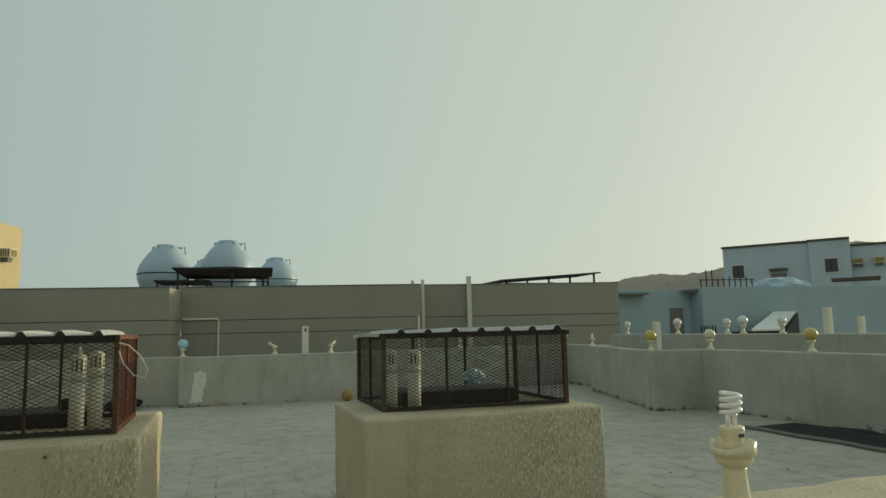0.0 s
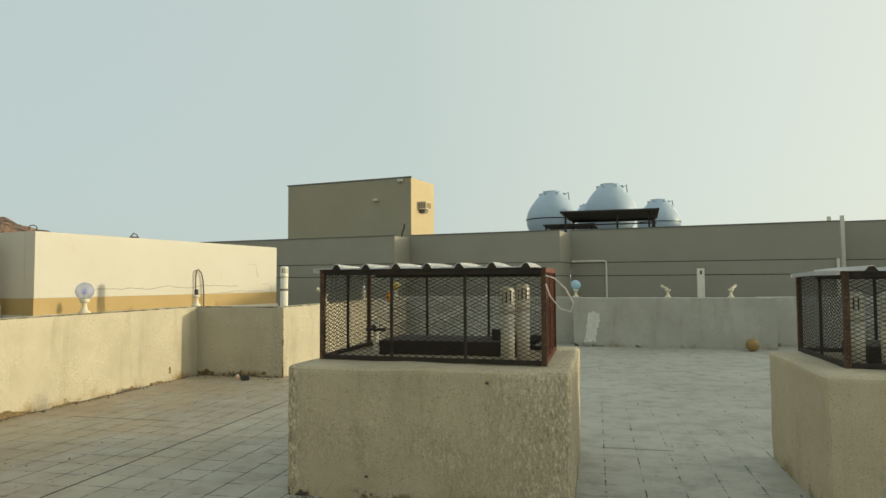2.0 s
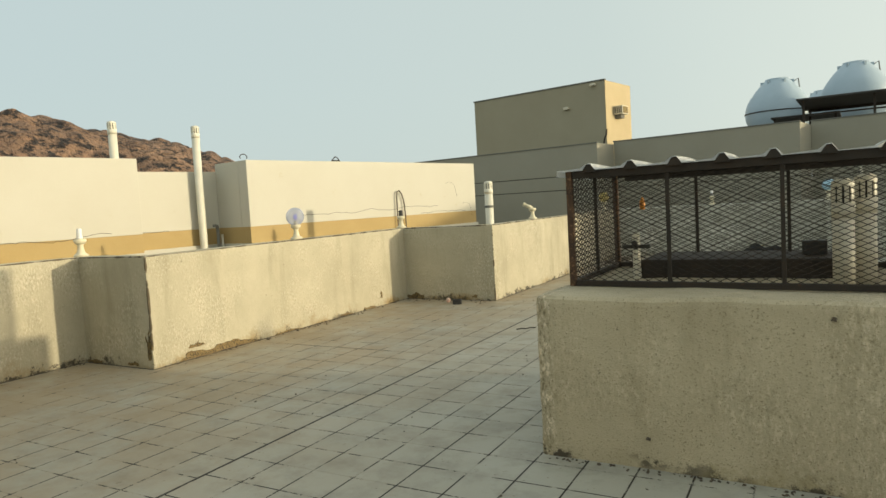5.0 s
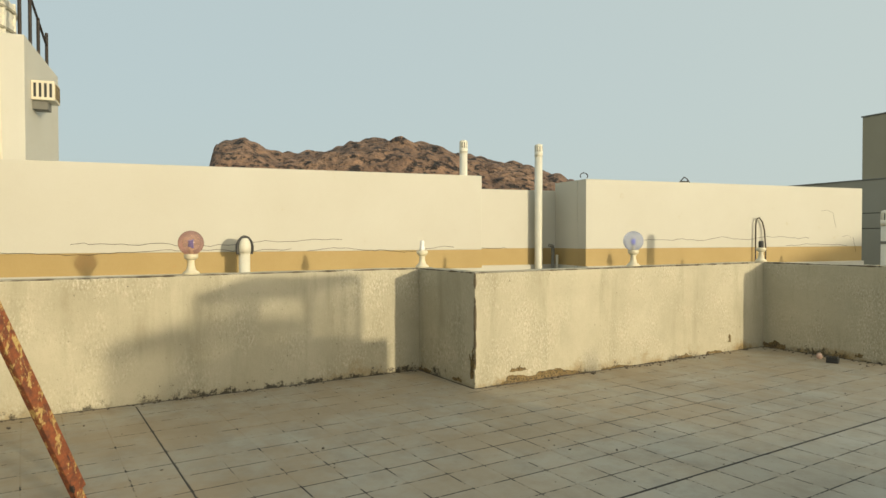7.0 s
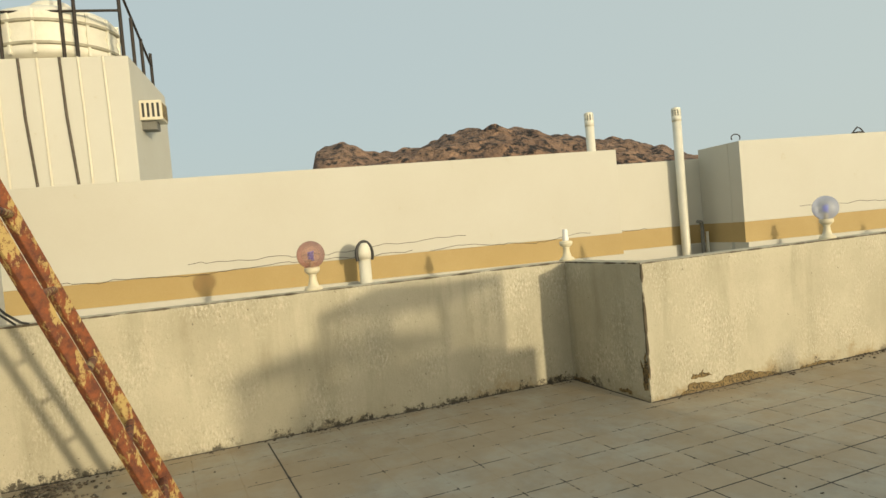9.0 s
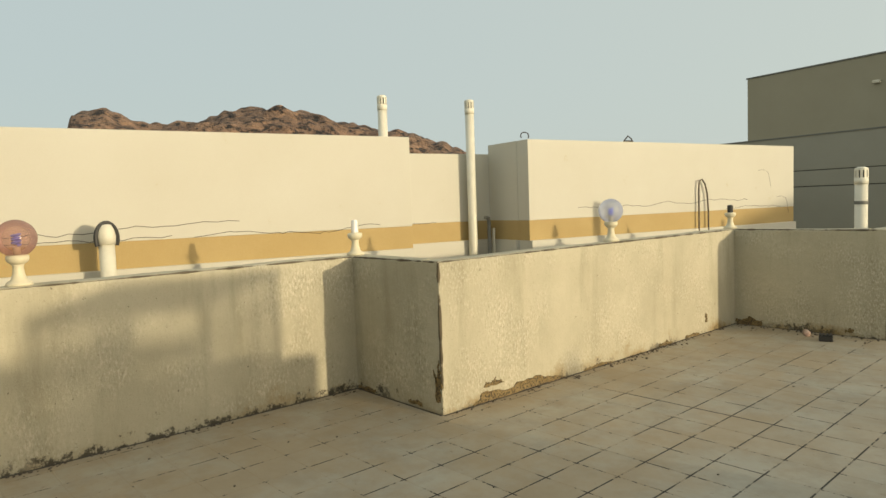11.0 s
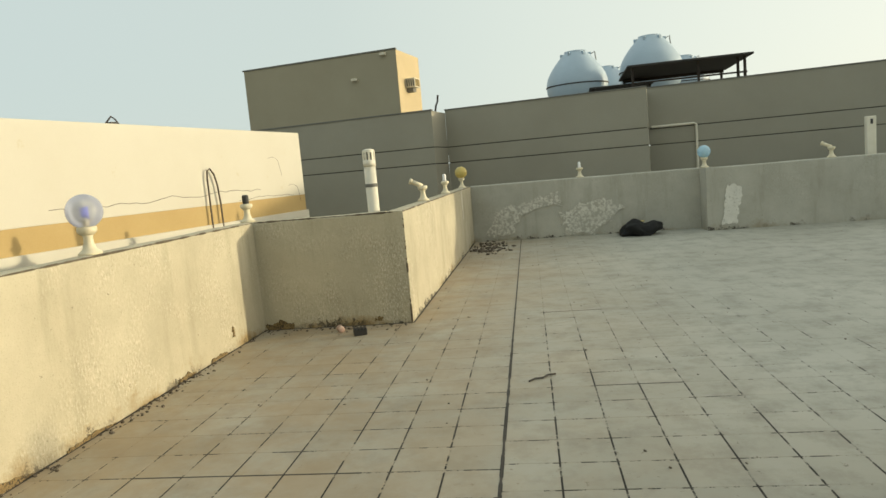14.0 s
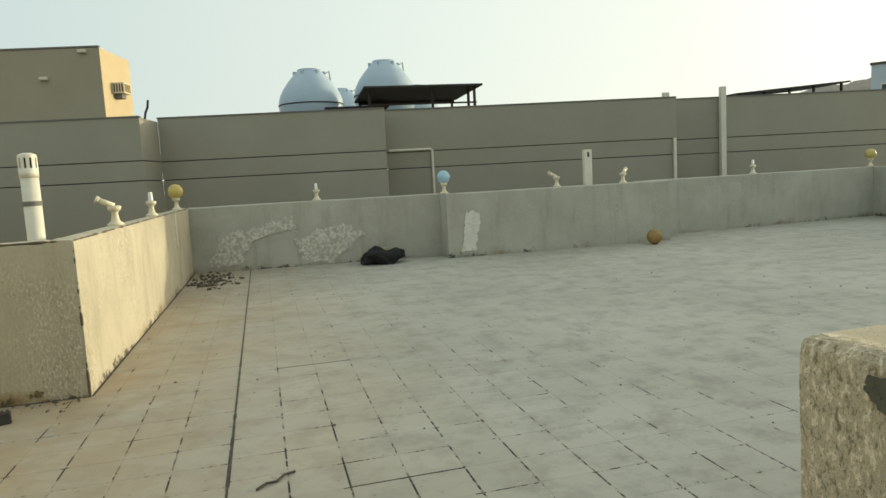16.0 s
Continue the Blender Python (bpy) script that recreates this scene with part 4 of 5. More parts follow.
skew(cage("dark expanded-metal cage standing on a shaft box", 0, 1.735, 0, 1.15, 0, 0.69, False), -0.085).matrix_basis = C2_AT
skew(ribbed_roof("dusty galvanised ribbed sheet lying on the cage", -0.06, 1.775, -0.06, 1.14, 0.713, -0.012, 2), -0.068).matrix_basis = C1_AT
skew(ribbed_roof("bent galvanised ribbed sheet lying on the cage", -0.05, 1.80, -0.06, 1.18, 0.695, -0.01, 7), -0.085).matrix_basis = C2_AT
vent_pipe("white vent pipe with slotted cowl inside the cage", -0.45, 6.10, 0.94, 1.51, 0.054)
vent_pipe("white vent pipe with slotted cowl inside the cage", -0.34, 6.20, 0.94, 1.53, 0.052)
vent_pipe("white vent pipe with slotted cowl inside the cage", 2.06, 6.34, 0.92, 1.46, 0.05)
vent_pipe("white vent pipe with slotted cowl inside the cage", 2.26, 6.30, 0.92, 1.46, 0.06)
t = thing("water_tap", "black-handled tap on a short white pipe", "tap", pose(-1.62, 6.35, 0.94))
bm = bmesh.new()
rod(bm, (0, 0, 0), (0, 0, 0.3), 0.025, 10)
part("riser", bm, M_WHITE, t)
bm = bmesh.new()
box(bm, -0.09, 0.09, -0.015, 0.015, 0.2, 0.225, 0.004)
rod(bm, (0, 0, 0.2), (0, -0.06, 0.24), 0.02, 8)
part("handle", bm, M_BLACK, t, "black lever handle")
for cx, cy, w in ((-1.6, 6.88, 1.2), (2.2, 7.02, 1.2)):
    t = thing("shaft_cover", "dark iron cover plate over the shaft mouth", "cover", pose(cx, cy, 0.93))
    bm = bmesh.new()
    box(bm, 0, w, -0.5, 0.1, 0, 0.13, 0.01)
    part("plate", bm, M_IRON, t)
t = thing("junction_box", "small black junction box inside the cage", "box", pose(-0.66, 6.6, 1.06))
bm = bmesh.new()
box(bm, 0, 0.14, 0, 0.08, 0, 0.09, 0.006)
part("case", bm, M_BLACK, t)
t = thing("plastic_bag", "crumpled pale blue plastic bag caught inside the cage", "bag", pose(3.05, 6.85, 1.16))
bm = bmesh.new()
bmesh.ops.create_icosphere(bm, subdivisions=3, radius=0.11)
for v in bm.verts:
    v.co = Vector((v.co.x, v.co.y * 0.6, v.co.z * 0.7)) * (1 + 0.5 * noise.noise(v.co * 22))
part("film", bm, M_BLUECLOTH, t)
# bottle shape stands in for an orange thing of unknown kind
t = thing("orange_bottle", "small orange thing at the cage corner, shaped as a bottle", "bottle", pose(-1.71, 6.96, 1.38))
bm = bmesh.new()
lathe(bm, [(0.015, 0), (0.021, 0.006), (0.021, 0.06), (0.014, 0.075), (0.008, 0.084), (0.008, 0.096)], 14)
part("body", bm, M_ORANGE, t, "", True)
t = thing("wire_loop", "stiff white wire loop hanging from the cage", "wire", pose(-0.12, 5.74, 1.60))
bm = bmesh.new()
tube(bm, [(0, 0, 0), (0.06, 0.02, -0.02), (0.14, 0.04, -0.1), (0.19, 0.05, -0.2), (0.17, 0.05, -0.26), (0.1, 0.03, -0.24), (0.03, 0.01, -0.15), (0.0, 0.0, -0.06)], 0.005, 6)
part("strand", bm, M_WIRE, t)
t = thing("iron_hook", "bent iron rod stub on the shaft edge", "rod", pose(-1.78, 7.1, 0.94))
bm = bmesh.new()
tube(bm, [(0, 0, 0), (-0.005, 0.005, 0.03), (-0.015, 0.015, 0.07)], 0.006, 6)
part("rod", bm, M_IRON, t)


# ---- garden lamps on the parapets ----
def lamp_base(t, s=1.0, broken=False):
    bm = bmesh.new()
    lathe(bm, [(0.075 * s, 0), (0.078 * s, 0.012 * s), (0.066 * s, 0.026 * s), (0.045 * s, 0.04 * s), (0.034 * s, 0.08 * s), (0.03 * s, 0.12 * s), (0.036 * s, 0.135 * s)], 18)
    part("foot", bm, M_LAMP, t, "", True)
    bm = bmesh.new()
    lathe(bm, [(0.036 * s, 0.135 * s), (0.056 * s, 0.15 * s), (0.064 * s, 0.165 * s), (0.064 * s, 0.19 * s), (0.05 * s, 0.195 * s), (0.03 * s, 0.196 * s)], 18)
    part("cup", bm, M_LAMP, t, "", True)


def spiral(r, h, turns, n=70):
    return [(r * math.cos(2 * math.pi * turns * i / n), r * math.sin(2 * math.pi * turns * i / n), h * i / n) for i in range(n + 1)]


def bulb(parent, z, material=M_CFL, s=1.0):
    bm = bmesh.new()
    lathe(bm, [(0.016 * s, z), (0.022 * s, z + 0.02 * s), (0.022 * s, z + 0.05 * s), (0.015 * s, z + 0.055 * s)], 14)
    b = part("bulb_holder", bm, M_LAMP, parent)
    bm = bmesh.new()
    tube(bm, [(x, y, z + 0.065 * s + k) for x, y, k in spiral(0.022 * s, 0.07 * s, 3.2, 48)], 0.0075 * s, 7)
    part("spiral_tube", bm, material, b, "", True)


def globe_lamp(label, x, y, material, r=0.125, tube_mat=M_CFL, z=H):
    t = thing("globe_lamp", label, "garden lamp", pose(x, y, z), "parapet lamps")
    lamp_base(t)
    bulb(t, 0.19, tube_mat)
    bm = bmesh.new()
    ball(bm, r, (0, 0, 0.185 + r * 0.96), 28, 18)
    g = part("globe", bm, material, t, "", True)
    g.visible_shadow = material in (M_YELLOW, M_LILAC)
    return t


def bare_lamp(label, x, y, top="cfl", lean=(0, 0), z=H, rz=0):
    t = thing("lamp_holder", label, "garden lamp", pose(x, y, z, lean[0], lean[1], rz), "parapet lamps")
    lamp_base(t)
    bm = bmesh.new()
    if top == "cfl":
        lathe(bm, [(0.03, 0.196), (0.033, 0.21), (0.028, 0.235), (0.026, 0.3), (0.02, 0.31)], 14)
        part("bulb", bm, M_CFL, t, "white compact bulb", True)
    elif top == "black":
        lathe(bm, [(0.03, 0.196), (0.034, 0.21), (0.034, 0.28), (0.02, 0.29)], 14)
        part("socket", bm, M_BLACK, t, "black bulb socket")
    else:
        rod(bm, (0, 0, 0.19), (0.13, 0, 0.255), 0.03, 12)
        rod(bm, (0.13, 0, 0.255), (0.16, 0, 0.27), 0.036, 12)
        part("fallen_head", bm, M_LAMP, t, "tipped-over lamp head", True)
    return t


globe_lamp("violet acrylic globe lamp on a cream plastic base", -7.67, 3.75, M_LILAC, 0.118, M_BULBSKY)
globe_lamp("violet acrylic globe lamp on a cream plastic base", -7.67, 1.9 - 2.4, M_LILAC)
bare_lamp("cream lamp base with a bare white bulb", -7.66, 6.28)
globe_lamp("pale blue acrylic globe lamp on a cream base", -6.55, 8.53, M_CLEARBLUE, 0.118, M_BULBSKY)
bare_lamp("cream lamp base with a black socket", -6.55, 11.06, "black")
bare_lamp("cream lamp base with its head tipped over", -4.96, 12.87, "tipped", (0, 0), H, 195)
bare_lamp("cream lamp base without a globe", -4.96, 14.99)
globe_lamp("yellowed globe lamp at the parapet corner", -4.95, 17.33, M_YELLOW, 0.118)
bare_lamp("cream lamp base without a globe", -2.65, 17.87)
globe_lamp("light blue globe lamp at the parapet step", -0.39, 17.42, M_SKYBLUE, 0.118)
bare_lamp("cream lamp base with its head tipped over", 1.72, 17.17, "tipped", (0, 0), H, 150)
bare_lamp("cream lamp base with its head tipped over", 3.08, 17.15, "tipped", (0, 0), H, 40)
bare_lamp("cream lamp base without a globe", 6.87, 18.2)
globe_lamp("yellowed globe lamp at the parapet corner", 10.25, 18.35, M_YELLOW, 0.118)
t = thing("square_pipe", "white square duct standing behind the parapet", "pipe", pose(2.48, 17.42, -0.012))
bm = bmesh.new()
box(bm, -0.08, 0.08, -0.05, 0.05, 0, 1.84, 0.012)
part("duct", bm, M_WHITE, t)
bm = bmesh.new()
box(bm, -0.02, 0.02, -0.056, -0.045, 1.7, 1.79)
part("slot", bm, M_BLACK, t)
bm = bmesh.new()
tube(bm, [(0.05, 3.52, 0.9), (0.05, 3.52, 1.7), (0.05, 3.54, 1.81), (0.05, 3.6, 1.84), (0.05, 3.68, 1.76), (0.05, 3.73, 1.6), (0.05, 3.76, 1.3), (0.05, 3.76, 0.9)], 0.013, 8)
part("conduit", bm, M_DEBRIS, white_building, "bent brown conduit on the wall")

# the broken lamp close to where the walk begins
near = thing("broken_lamp", "sun-yellowed lamp base with a spiral bulb and broken rim", "garden lamp", pose(1.612, 1.493, 1.181, 0, 0, 25) @ Matrix.Diagonal((0.65, 0.65, 0.65, 1)))
S = 0.71
bm = bmesh.new()
lathe(bm, [(0.085 * S, 0), (0.088 * S, 0.02), (0.07 * S, 0.05), (0.058 * S, 0.16), (0.046 * S, 0.25), (0.05 * S, 0.262)], 24)
part("foot", bm, M_LAMP, near, "", True)
bm = bmesh.new()
lathe(bm, [(0.05 * S, 0.262), (0.066 * S, 0.268), (0.079 * S, 0.284), (0.08 * S, 0.297), (0.093 * S, 0.2995), (0.096 * S, 0.344), (0.088 * S, 0.345), (0.084 * S, 0.312), (0.03 * S, 0.305)], 40)
for v in bm.verts:
    if v.co.z > 0.325:
        gap = max(0.0, math.cos(math.atan2(v.co.y, v.co.x) - 2.9) - 0.35)
        v.co.z += 0.012 * noise.noise(v.co * 70) - 0.004 - 0.02 * min(1.0, gap * 2.2)
part("cup", bm, M_LAMP, near, "chipped cup rim", True)
bm = bmesh.new()
lathe(bm, [(0.04 * S, 0.306), (0.044 * S, 0.328), (0.041 * S, 0.331), (0.047 * S, 0.352), (0.053 * S, 0.376), (0.05 * S, 0.383), (0.03 * S, 0.386)], 24)
bh = part("bulb_holder", bm, M_LAMP, near, "", True)
for a_ in (-118, -100, -84):
    part("print_mark", box(bmesh.new(), 0.0475 * S, 0.0515 * S, -0.0035, 0.0035, 0.353, 0.364, 0, Matrix.Rotation(radians(a_), 4, 'Z')), M_BLACK, bh, "dark printed mark")
bm = bmesh.new()
tube(bm, [(0.035 * S, 0, 0.38), (0.035 * S, 0, 0.41)] + [(x + 0.12 * k, y, 0.418 + k) for x, y, k in spiral(0.039 * S, 0.066, 3.3, 60)], 0.0105 * S, 8)
tube(bm, [(-0.03 * S, 0, 0.38), (-0.033 * S, 0, 0.425)], 0.0105 * S, 8)
part("spiral_tube", bm, M_CFL, bh, "", True)

# ---- loose things on the roof floor ----
t = thing("garbage_bag", "slumped black garbage bag against the parapet", "bag", pose(-1.62, 17.22, 0))
bm = bmesh.new()
bmesh.ops.create_icosphere(bm, subdivisions=4, radius=1.0)
for v in bm.verts:
    k = 1 + 0.22 * noise.noise(v.co * 2.2) + 0.07 * noise.noise(v.co * 8)
    v.co = Vector((v.co.x * 0.38 * k, v.co.y * 0.27 * k, max(0.0, 0.105 + v.co.z * 0.17 * k + 0.05 * math.cos(v.co.x * 5 + 2))))
part("film", bm, M_BAG, t, "", True)
bm = bmesh.new()
box(bm, -0.13, 0.06, -0.05, 0.05, 0.255, 0.27)
part("scrap", bm, M_YELLOW, t, "yellow scrap on top")
t = thing("rubber_ball", "dull yellow ball lying by the parapet", "ball", pose(3.4, 16.62, 0))
bm = bmesh.new()
ball(bm, 0.14, (0, 0, 0.14))
part("skin", bm, M_BALL, t, "", True)
t = thing("dark_mat", "dark tarpaulin heap with a pale rim along the parapet", "tarpaulin", pose(8.98, 7.5, 0, 0, 0, 2))
bm = bmesh.new()
bmesh.ops.create_grid(bm, x_segments=18, y_segments=30, size=1.0)
for v in bm.verts:
    rr = max(abs(v.co.x), abs(v.co.y))
    v.co = Vector((v.co.x * 0.52 + 0.05 * noise.noise(v.co * 3), v.co.y * 1.62, 0.02 + max(0, (1 - rr)) * 0.12 + 0.05 * noise.noise(v.co * 4) * (1 - rr)))
part("sheet", bm, M_BAG, t)
bm = bmesh.new()
tube(bm, [(-0.53 + 0.03 * math.sin(k), -1.6 + 3.2 * k / 16, 0.03) for k in range(17)], 0.028, 8)
part("rim", bm, M_CEMENT, t, "pale rolled hem")


def drain(x, y):
    t = thing("floor_drain", "square floor drain with a worn white ring", "drain", pose(x, y, 0.001), "floor drains")
    bm = bmesh.new()
    box(bm, -0.12, 0.12, -0.11, 0.11, -0.008, 0.003)
    part("frame", bm, M_CEMENT, t)
    bm = bmesh.new()
    lathe(bm, [(0.088, 0.003), (0.088, 0.012), (0.066, 0.012), (0.066, 0.004)], 20)
    part("ring", bm, M_PEEL, t, "worn white ring")
    bm = bmesh.new()
    lathe(bm, [(0.064, 0.0035), (0.064, 0.006)], 18)
    part("grate", bm, M_BLACK, t)


drain(2.33, 5.5)
drain(-0.42, 5.2)


def rubble(name, label, n, place, seed, size=(0.008, 0.035), material=M_DEBRIS):
    rnd = random.Random(seed)
    bm = bmesh.new()
    for _ in range(n):
        x, y = place(rnd)
        s = rnd.uniform(*size)
        m = pose(x, y, s * 0.3, rnd.uniform(-25, 25), rnd.uniform(-25, 25), rnd.uniform(0, 360)) @ Matrix.Diagonal((s * rnd.uniform(0.6, 1.8), s, s * rnd.uniform(0.3, 0.8), 1))
        bmesh.ops.create_icosphere(bm, subdivisions=1, radius=0.7, matrix=m)
    tagged(link(name, bm, material), label, "debris", kind="stuff")


rubble("rubble_heap", "dirt and chips swept into the parapet corner", 170, lambda r: (-4.5 + r.gauss(0, 0.2), 16.75 + r.gauss(0, 0.4)), 1, (0.012, 0.05))
rubble("wall_foot_dirt", "dark dirt crumbs along the parapet foot", 160, lambda r: (-6.44 + abs(r.gauss(0, 0.05)), r.choice((r.uniform(6.2, 10.9), r.gauss(8.9, 0.4)))), 2, (0.006, 0.022))
rubble("stair_corner_dirt", "dry leaves and dirt in the corner by the stored panels", 190, lambda r: (-7.5 + abs(r.gauss(0, 0.28)), 1.55 + abs(r.gauss(0, 0.25))), 3, (0.008, 0.03))
rubble("parapet_dirt", "dark crumbs along the parapet foot", 110, lambda r: (-7.55 + abs(r.gauss(0, 0.03)), r.uniform(1.6, 6.1)), 8, (0.005, 0.018))
rubble("return_dirt", "dirt along the parapet return", 60, lambda r: (r.uniform(-6.4, -4.9), 10.93 - abs(r.gauss(0, 0.12))), 4, (0.006, 0.022))
rubble("shaft_foot_dirt", "dark dirt along the foot of the shaft boxes", 150, lambda r: (lambda a: (a, (5.47 if a < 1 else 5.82) - abs(r.gauss(0, 0.03))))(r.choice((r.uniform(-1.97, 0.07), r.uniform(1.72, 3.9)))), 5, (0.004, 0.016))
rubble("floor_grit", "scattered grit and bird droppings on the tiles", 420, lambda r: (r.uniform(-7.3, 7.8), r.uniform(2.6, 17)), 6, (0.004, 0.014))
t = thing("tin_can", "crushed faded red can by the parapet return", "can", pose(-5.55, 10.72, 0.03, 90, 0, 30))
bm = bmesh.new()
lathe(bm, [(0.026, -0.05), (0.033, -0.045), (0.03, 0.0), (0.033, 0.045), (0.026, 0.05)], 14)
part("shell", bm, M_REDBIT, t, "", True)
t = thing("black_block", "small black plastic block on the tiles", "block", pose(-5.3, 10.55, 0, 0, 0, 20))
bm = bmesh.new()
box(bm, -0.065, 0.065, -0.05, 0.05, 0, 0.065, 0.008)
for k in range(4):
    box(bm, -0.06 + 0.033 * k, -0.045 + 0.033 * k, -0.054, 0.054, 0.06, 0.074)
part("body", bm, M_BLACK, t)
t = thing("twig", "dry dark twig lying on the tiles", "twig", pose(-3.55, 8.98, 0.006, 0, 0, 32))
bm = bmesh.new()
tube(bm, [(-0.11, 0, 0), (-0.05, 0.012, 0.006), (0.0, -0.005, 0.003), (0.06, 0.02, 0.008), (0.12, 0.015, 0.004)], 0.007, 6)
part("stick", bm, M_GROOVE, t)

# ---- grey building to the north ----
GF = pose(-0.95, 20.1, 0, 0, 0, -10)
grey = thing("neighbour_building", "taupe painted building with grooved walls in shade", "building", GF)


def gwall(u0, u1, v, ztop, depth, name="wall"):
    for z0, z1 in ((-8, 1.69), (1.71, 2.08), (2.10, ztop)):
        part(name, box(bmesh.new(), u0, u1, v, v + depth, z0, z1, 0.006), M_GREYWALL, grey)
    for z in (1.70, 2.09):
        part("groove", box(bmesh.new(), u0 + 0.02, u1 - 0.02, v + 0.02, v + depth - 0.02, z - 0.02, z + 0.02), M_GROOVE, grey, "dark horizontal groove")
    bm = bmesh.new()
    box(bm, u0 - 0.01, u1 + 0.004, v - 0.018, v + 0.1, ztop, ztop + 0.03, 0.004)
    part("coping", bm, M_CEMENT, grey, "dark thin coping")


gwall(-14.0, -4.75, -1.05, 2.93, 1.05)
gwall(-4.75, 0.02, 0.0, 2.99, 1.3)
gwall(0.02, 7.12, 1.3, 3.07, 0.3)
gwall(7.0, 14.05, 2.45, 3.13, 0.3)
bm = bmesh.new()
box(bm, -14.0, 13.3, 2.8, 13.0, 2.2, 2.4)
part("roof_slab", bm, M_CEMENT, grey)


def gpart(name, bm, material, label=""):
    return part(name, bm, material, grey, label)


bm = bmesh.new()
tube(bm, [(0.08, 1.27, 2.13), (1.05, 1.27, 2.13), (1.1, 1.27, 2.10), (1.1, 1.27, 0.2)], 0.03, 8)
gpart("surface_pipe", bm, M_WHITE, "thin pale surface pipe")
for u, v, z0, z1, r in ((7.05, 1.22, -1, 2.1, 0.035), (7.3, 2.2, 0, 3.3, 0.05), (8.84, 2.28, -1, 3.4, 0.07)):
    bm = bmesh.new()
    box(bm, u - r, u + r, v, v + 2 * r, z0, z1, 0.008)
    gpart("down_pipe", bm, M_WHITE, "pale down pipe")
bm = bmesh.new()
tube(bm, [(-4.9, -0.3, 2.95), (-4.87, -0.3, 3.1), (-4.82, -0.3, 3.2), (-4.8, -0.3, 3.35)], 0.025, 6)
gpart("roof_hook", bm, M_IRON, "dark bent hook")
bm = bmesh.new()
rod(bm, (6.9, 1.5, 3.07), (6.9, 1.5, 3.22), 0.05, 8)
gpart("roof_stub", bm, M_WHITE)

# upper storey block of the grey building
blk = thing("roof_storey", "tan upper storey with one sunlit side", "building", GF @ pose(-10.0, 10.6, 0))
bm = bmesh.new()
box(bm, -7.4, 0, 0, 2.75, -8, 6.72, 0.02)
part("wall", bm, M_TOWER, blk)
part("sun_toned_side", box(bmesh.new(), 0.002, 0.014, 0.01, 2.74, 2.3, 6.71), M_SUNSIDE, blk, "yellow-ochre side wall lightened for the sun")
bm = bmesh.new()
box(bm, -7.45, 0.02, -0.03, 0.12, 6.72, 6.78, 0.01)
part("coping", bm, M_CEMENT, blk, "dark thin coping")
bm = bmesh.new()
box(bm, -9.8, -7.41, 0.6, 3.0, -8, 3.62, 0.02)
box(bm, -10.4, -7.41, 0.4, 3.2, 3.62, 3.72, 0.02)
part("low_wing", bm, M_GREYWALL, blk)
for u, z in ((-1.95, 5.62), (-0.55, 6.52)):
    bm = bmesh.new()
    box(bm, u - 0.14, u + 0.14, -0.16, 0, z, z + 0.12, 0.03)
    part("wall_lamp", bm, M_AC, blk, "pale bulkhead lamp")
window_ac(GF @ pose(-9.985, 11.75, 5.2, 0, 0, 90), 0.95)

# ---- spherical tanks and shelters on the grey roof ----
def sphere_tank(x, y, ztop, r, seam=True):
    t = thing("spherical_tank", "white onion-shaped plastic roof tank with a seam", "water tank", pose(x, y, ztop - 1.12 * r), "roof tanks")
    prof = [(0.3, -1.0), (0.62, -0.82), (0.86, -0.52), (0.98, -0.2), (1.0, 0.0), (0.985, 0.14), (0.93, 0.32), (0.82, 0.52), (0.66, 0.74), (0.5, 0.92), (0.4, 1.02), (0.36, 1.06), (0.36, 1.1), (0.12, 1.13)]
    bm = bmesh.new()
    lathe(bm, [(a * r, b * r) for a, b in prof], 32)
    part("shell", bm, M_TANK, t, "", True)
    bm = bmesh.new()
    lathe(bm, [(r * 1.0, -0.02 * r), (r * 1.018, -0.015 * r), (r * 1.018, 0.015 * r), (r * 1.0, 0.02 * r)], 32)
    part("seam", bm, M_IRON, t, "dark seam")
    for a in range(6):
        part("lug", box(bmesh.new(), 0.38 * r, 0.5 * r, -0.03 * r, 0.03 * r, 0.9 * r, 1.04 * r, 0, Matrix.Rotation(a * math.pi / 3, 4, 'Z')), M_TANK, t)
    bm = bmesh.new()
    tube(bm, [(0.45 * r, 0, 0.95 * r), (0.62 * r, 0, 1.05 * r), (0.65 * r, 0, 0.75 * r)], 0.022, 6)
    part("filler_pipe", bm, M_CEMENT, t)
    bm = bmesh.new()
    lathe(bm, [(0.55 * r, 2.4 - ztop + 1.12 * r), (0.55 * r, -0.8 * r)], 16)
    part("plinth", bm, M_CEMENT, t)
    return t


sphere_tank(-1.82, 29.4, 5.38, 1.1)
sphere_tank(0.56, 28.1, 5.42, 1.04)
sphere_tank(2.85, 33.8, 5.4, 1.0)
sphere_tank(-0.35, 33.0, 5.2, 0.9)

sh = thing("roof_shelter", "black sheet-roofed shelter on thin steel posts", "shelter", pose(0.45, 22.0, 0, 0, 0, -3))
bm = bmesh.new()
box(bm, -1.5, 1.5, 0, 3.1, 3.70, 3.75, 0.01)
part("roof", bm, M_DARKROOF, sh)
for x, y in ((-1.35, 0.3), (0.25, 0.3), (1.35, 0.3), (1.2, 0.35), (-1.35, 2.95), (1.35, 2.95)):
    bm = bmesh.new()
    box(bm, x - 0.03, x + 0.03, y - 0.03, y + 0.03, 2.4, 3.70)
    part("post", bm, M_IRON, sh)
part("rail", box(bmesh.new(), -1.4, 1.4, 0.28, 0.32, 3.3, 3.34), M_IRON, sh)
part("rail", box(bmesh.new(), -1.4, 1.4, 2.86, 2.92, 3.62, 3.70), M_IRON, sh)
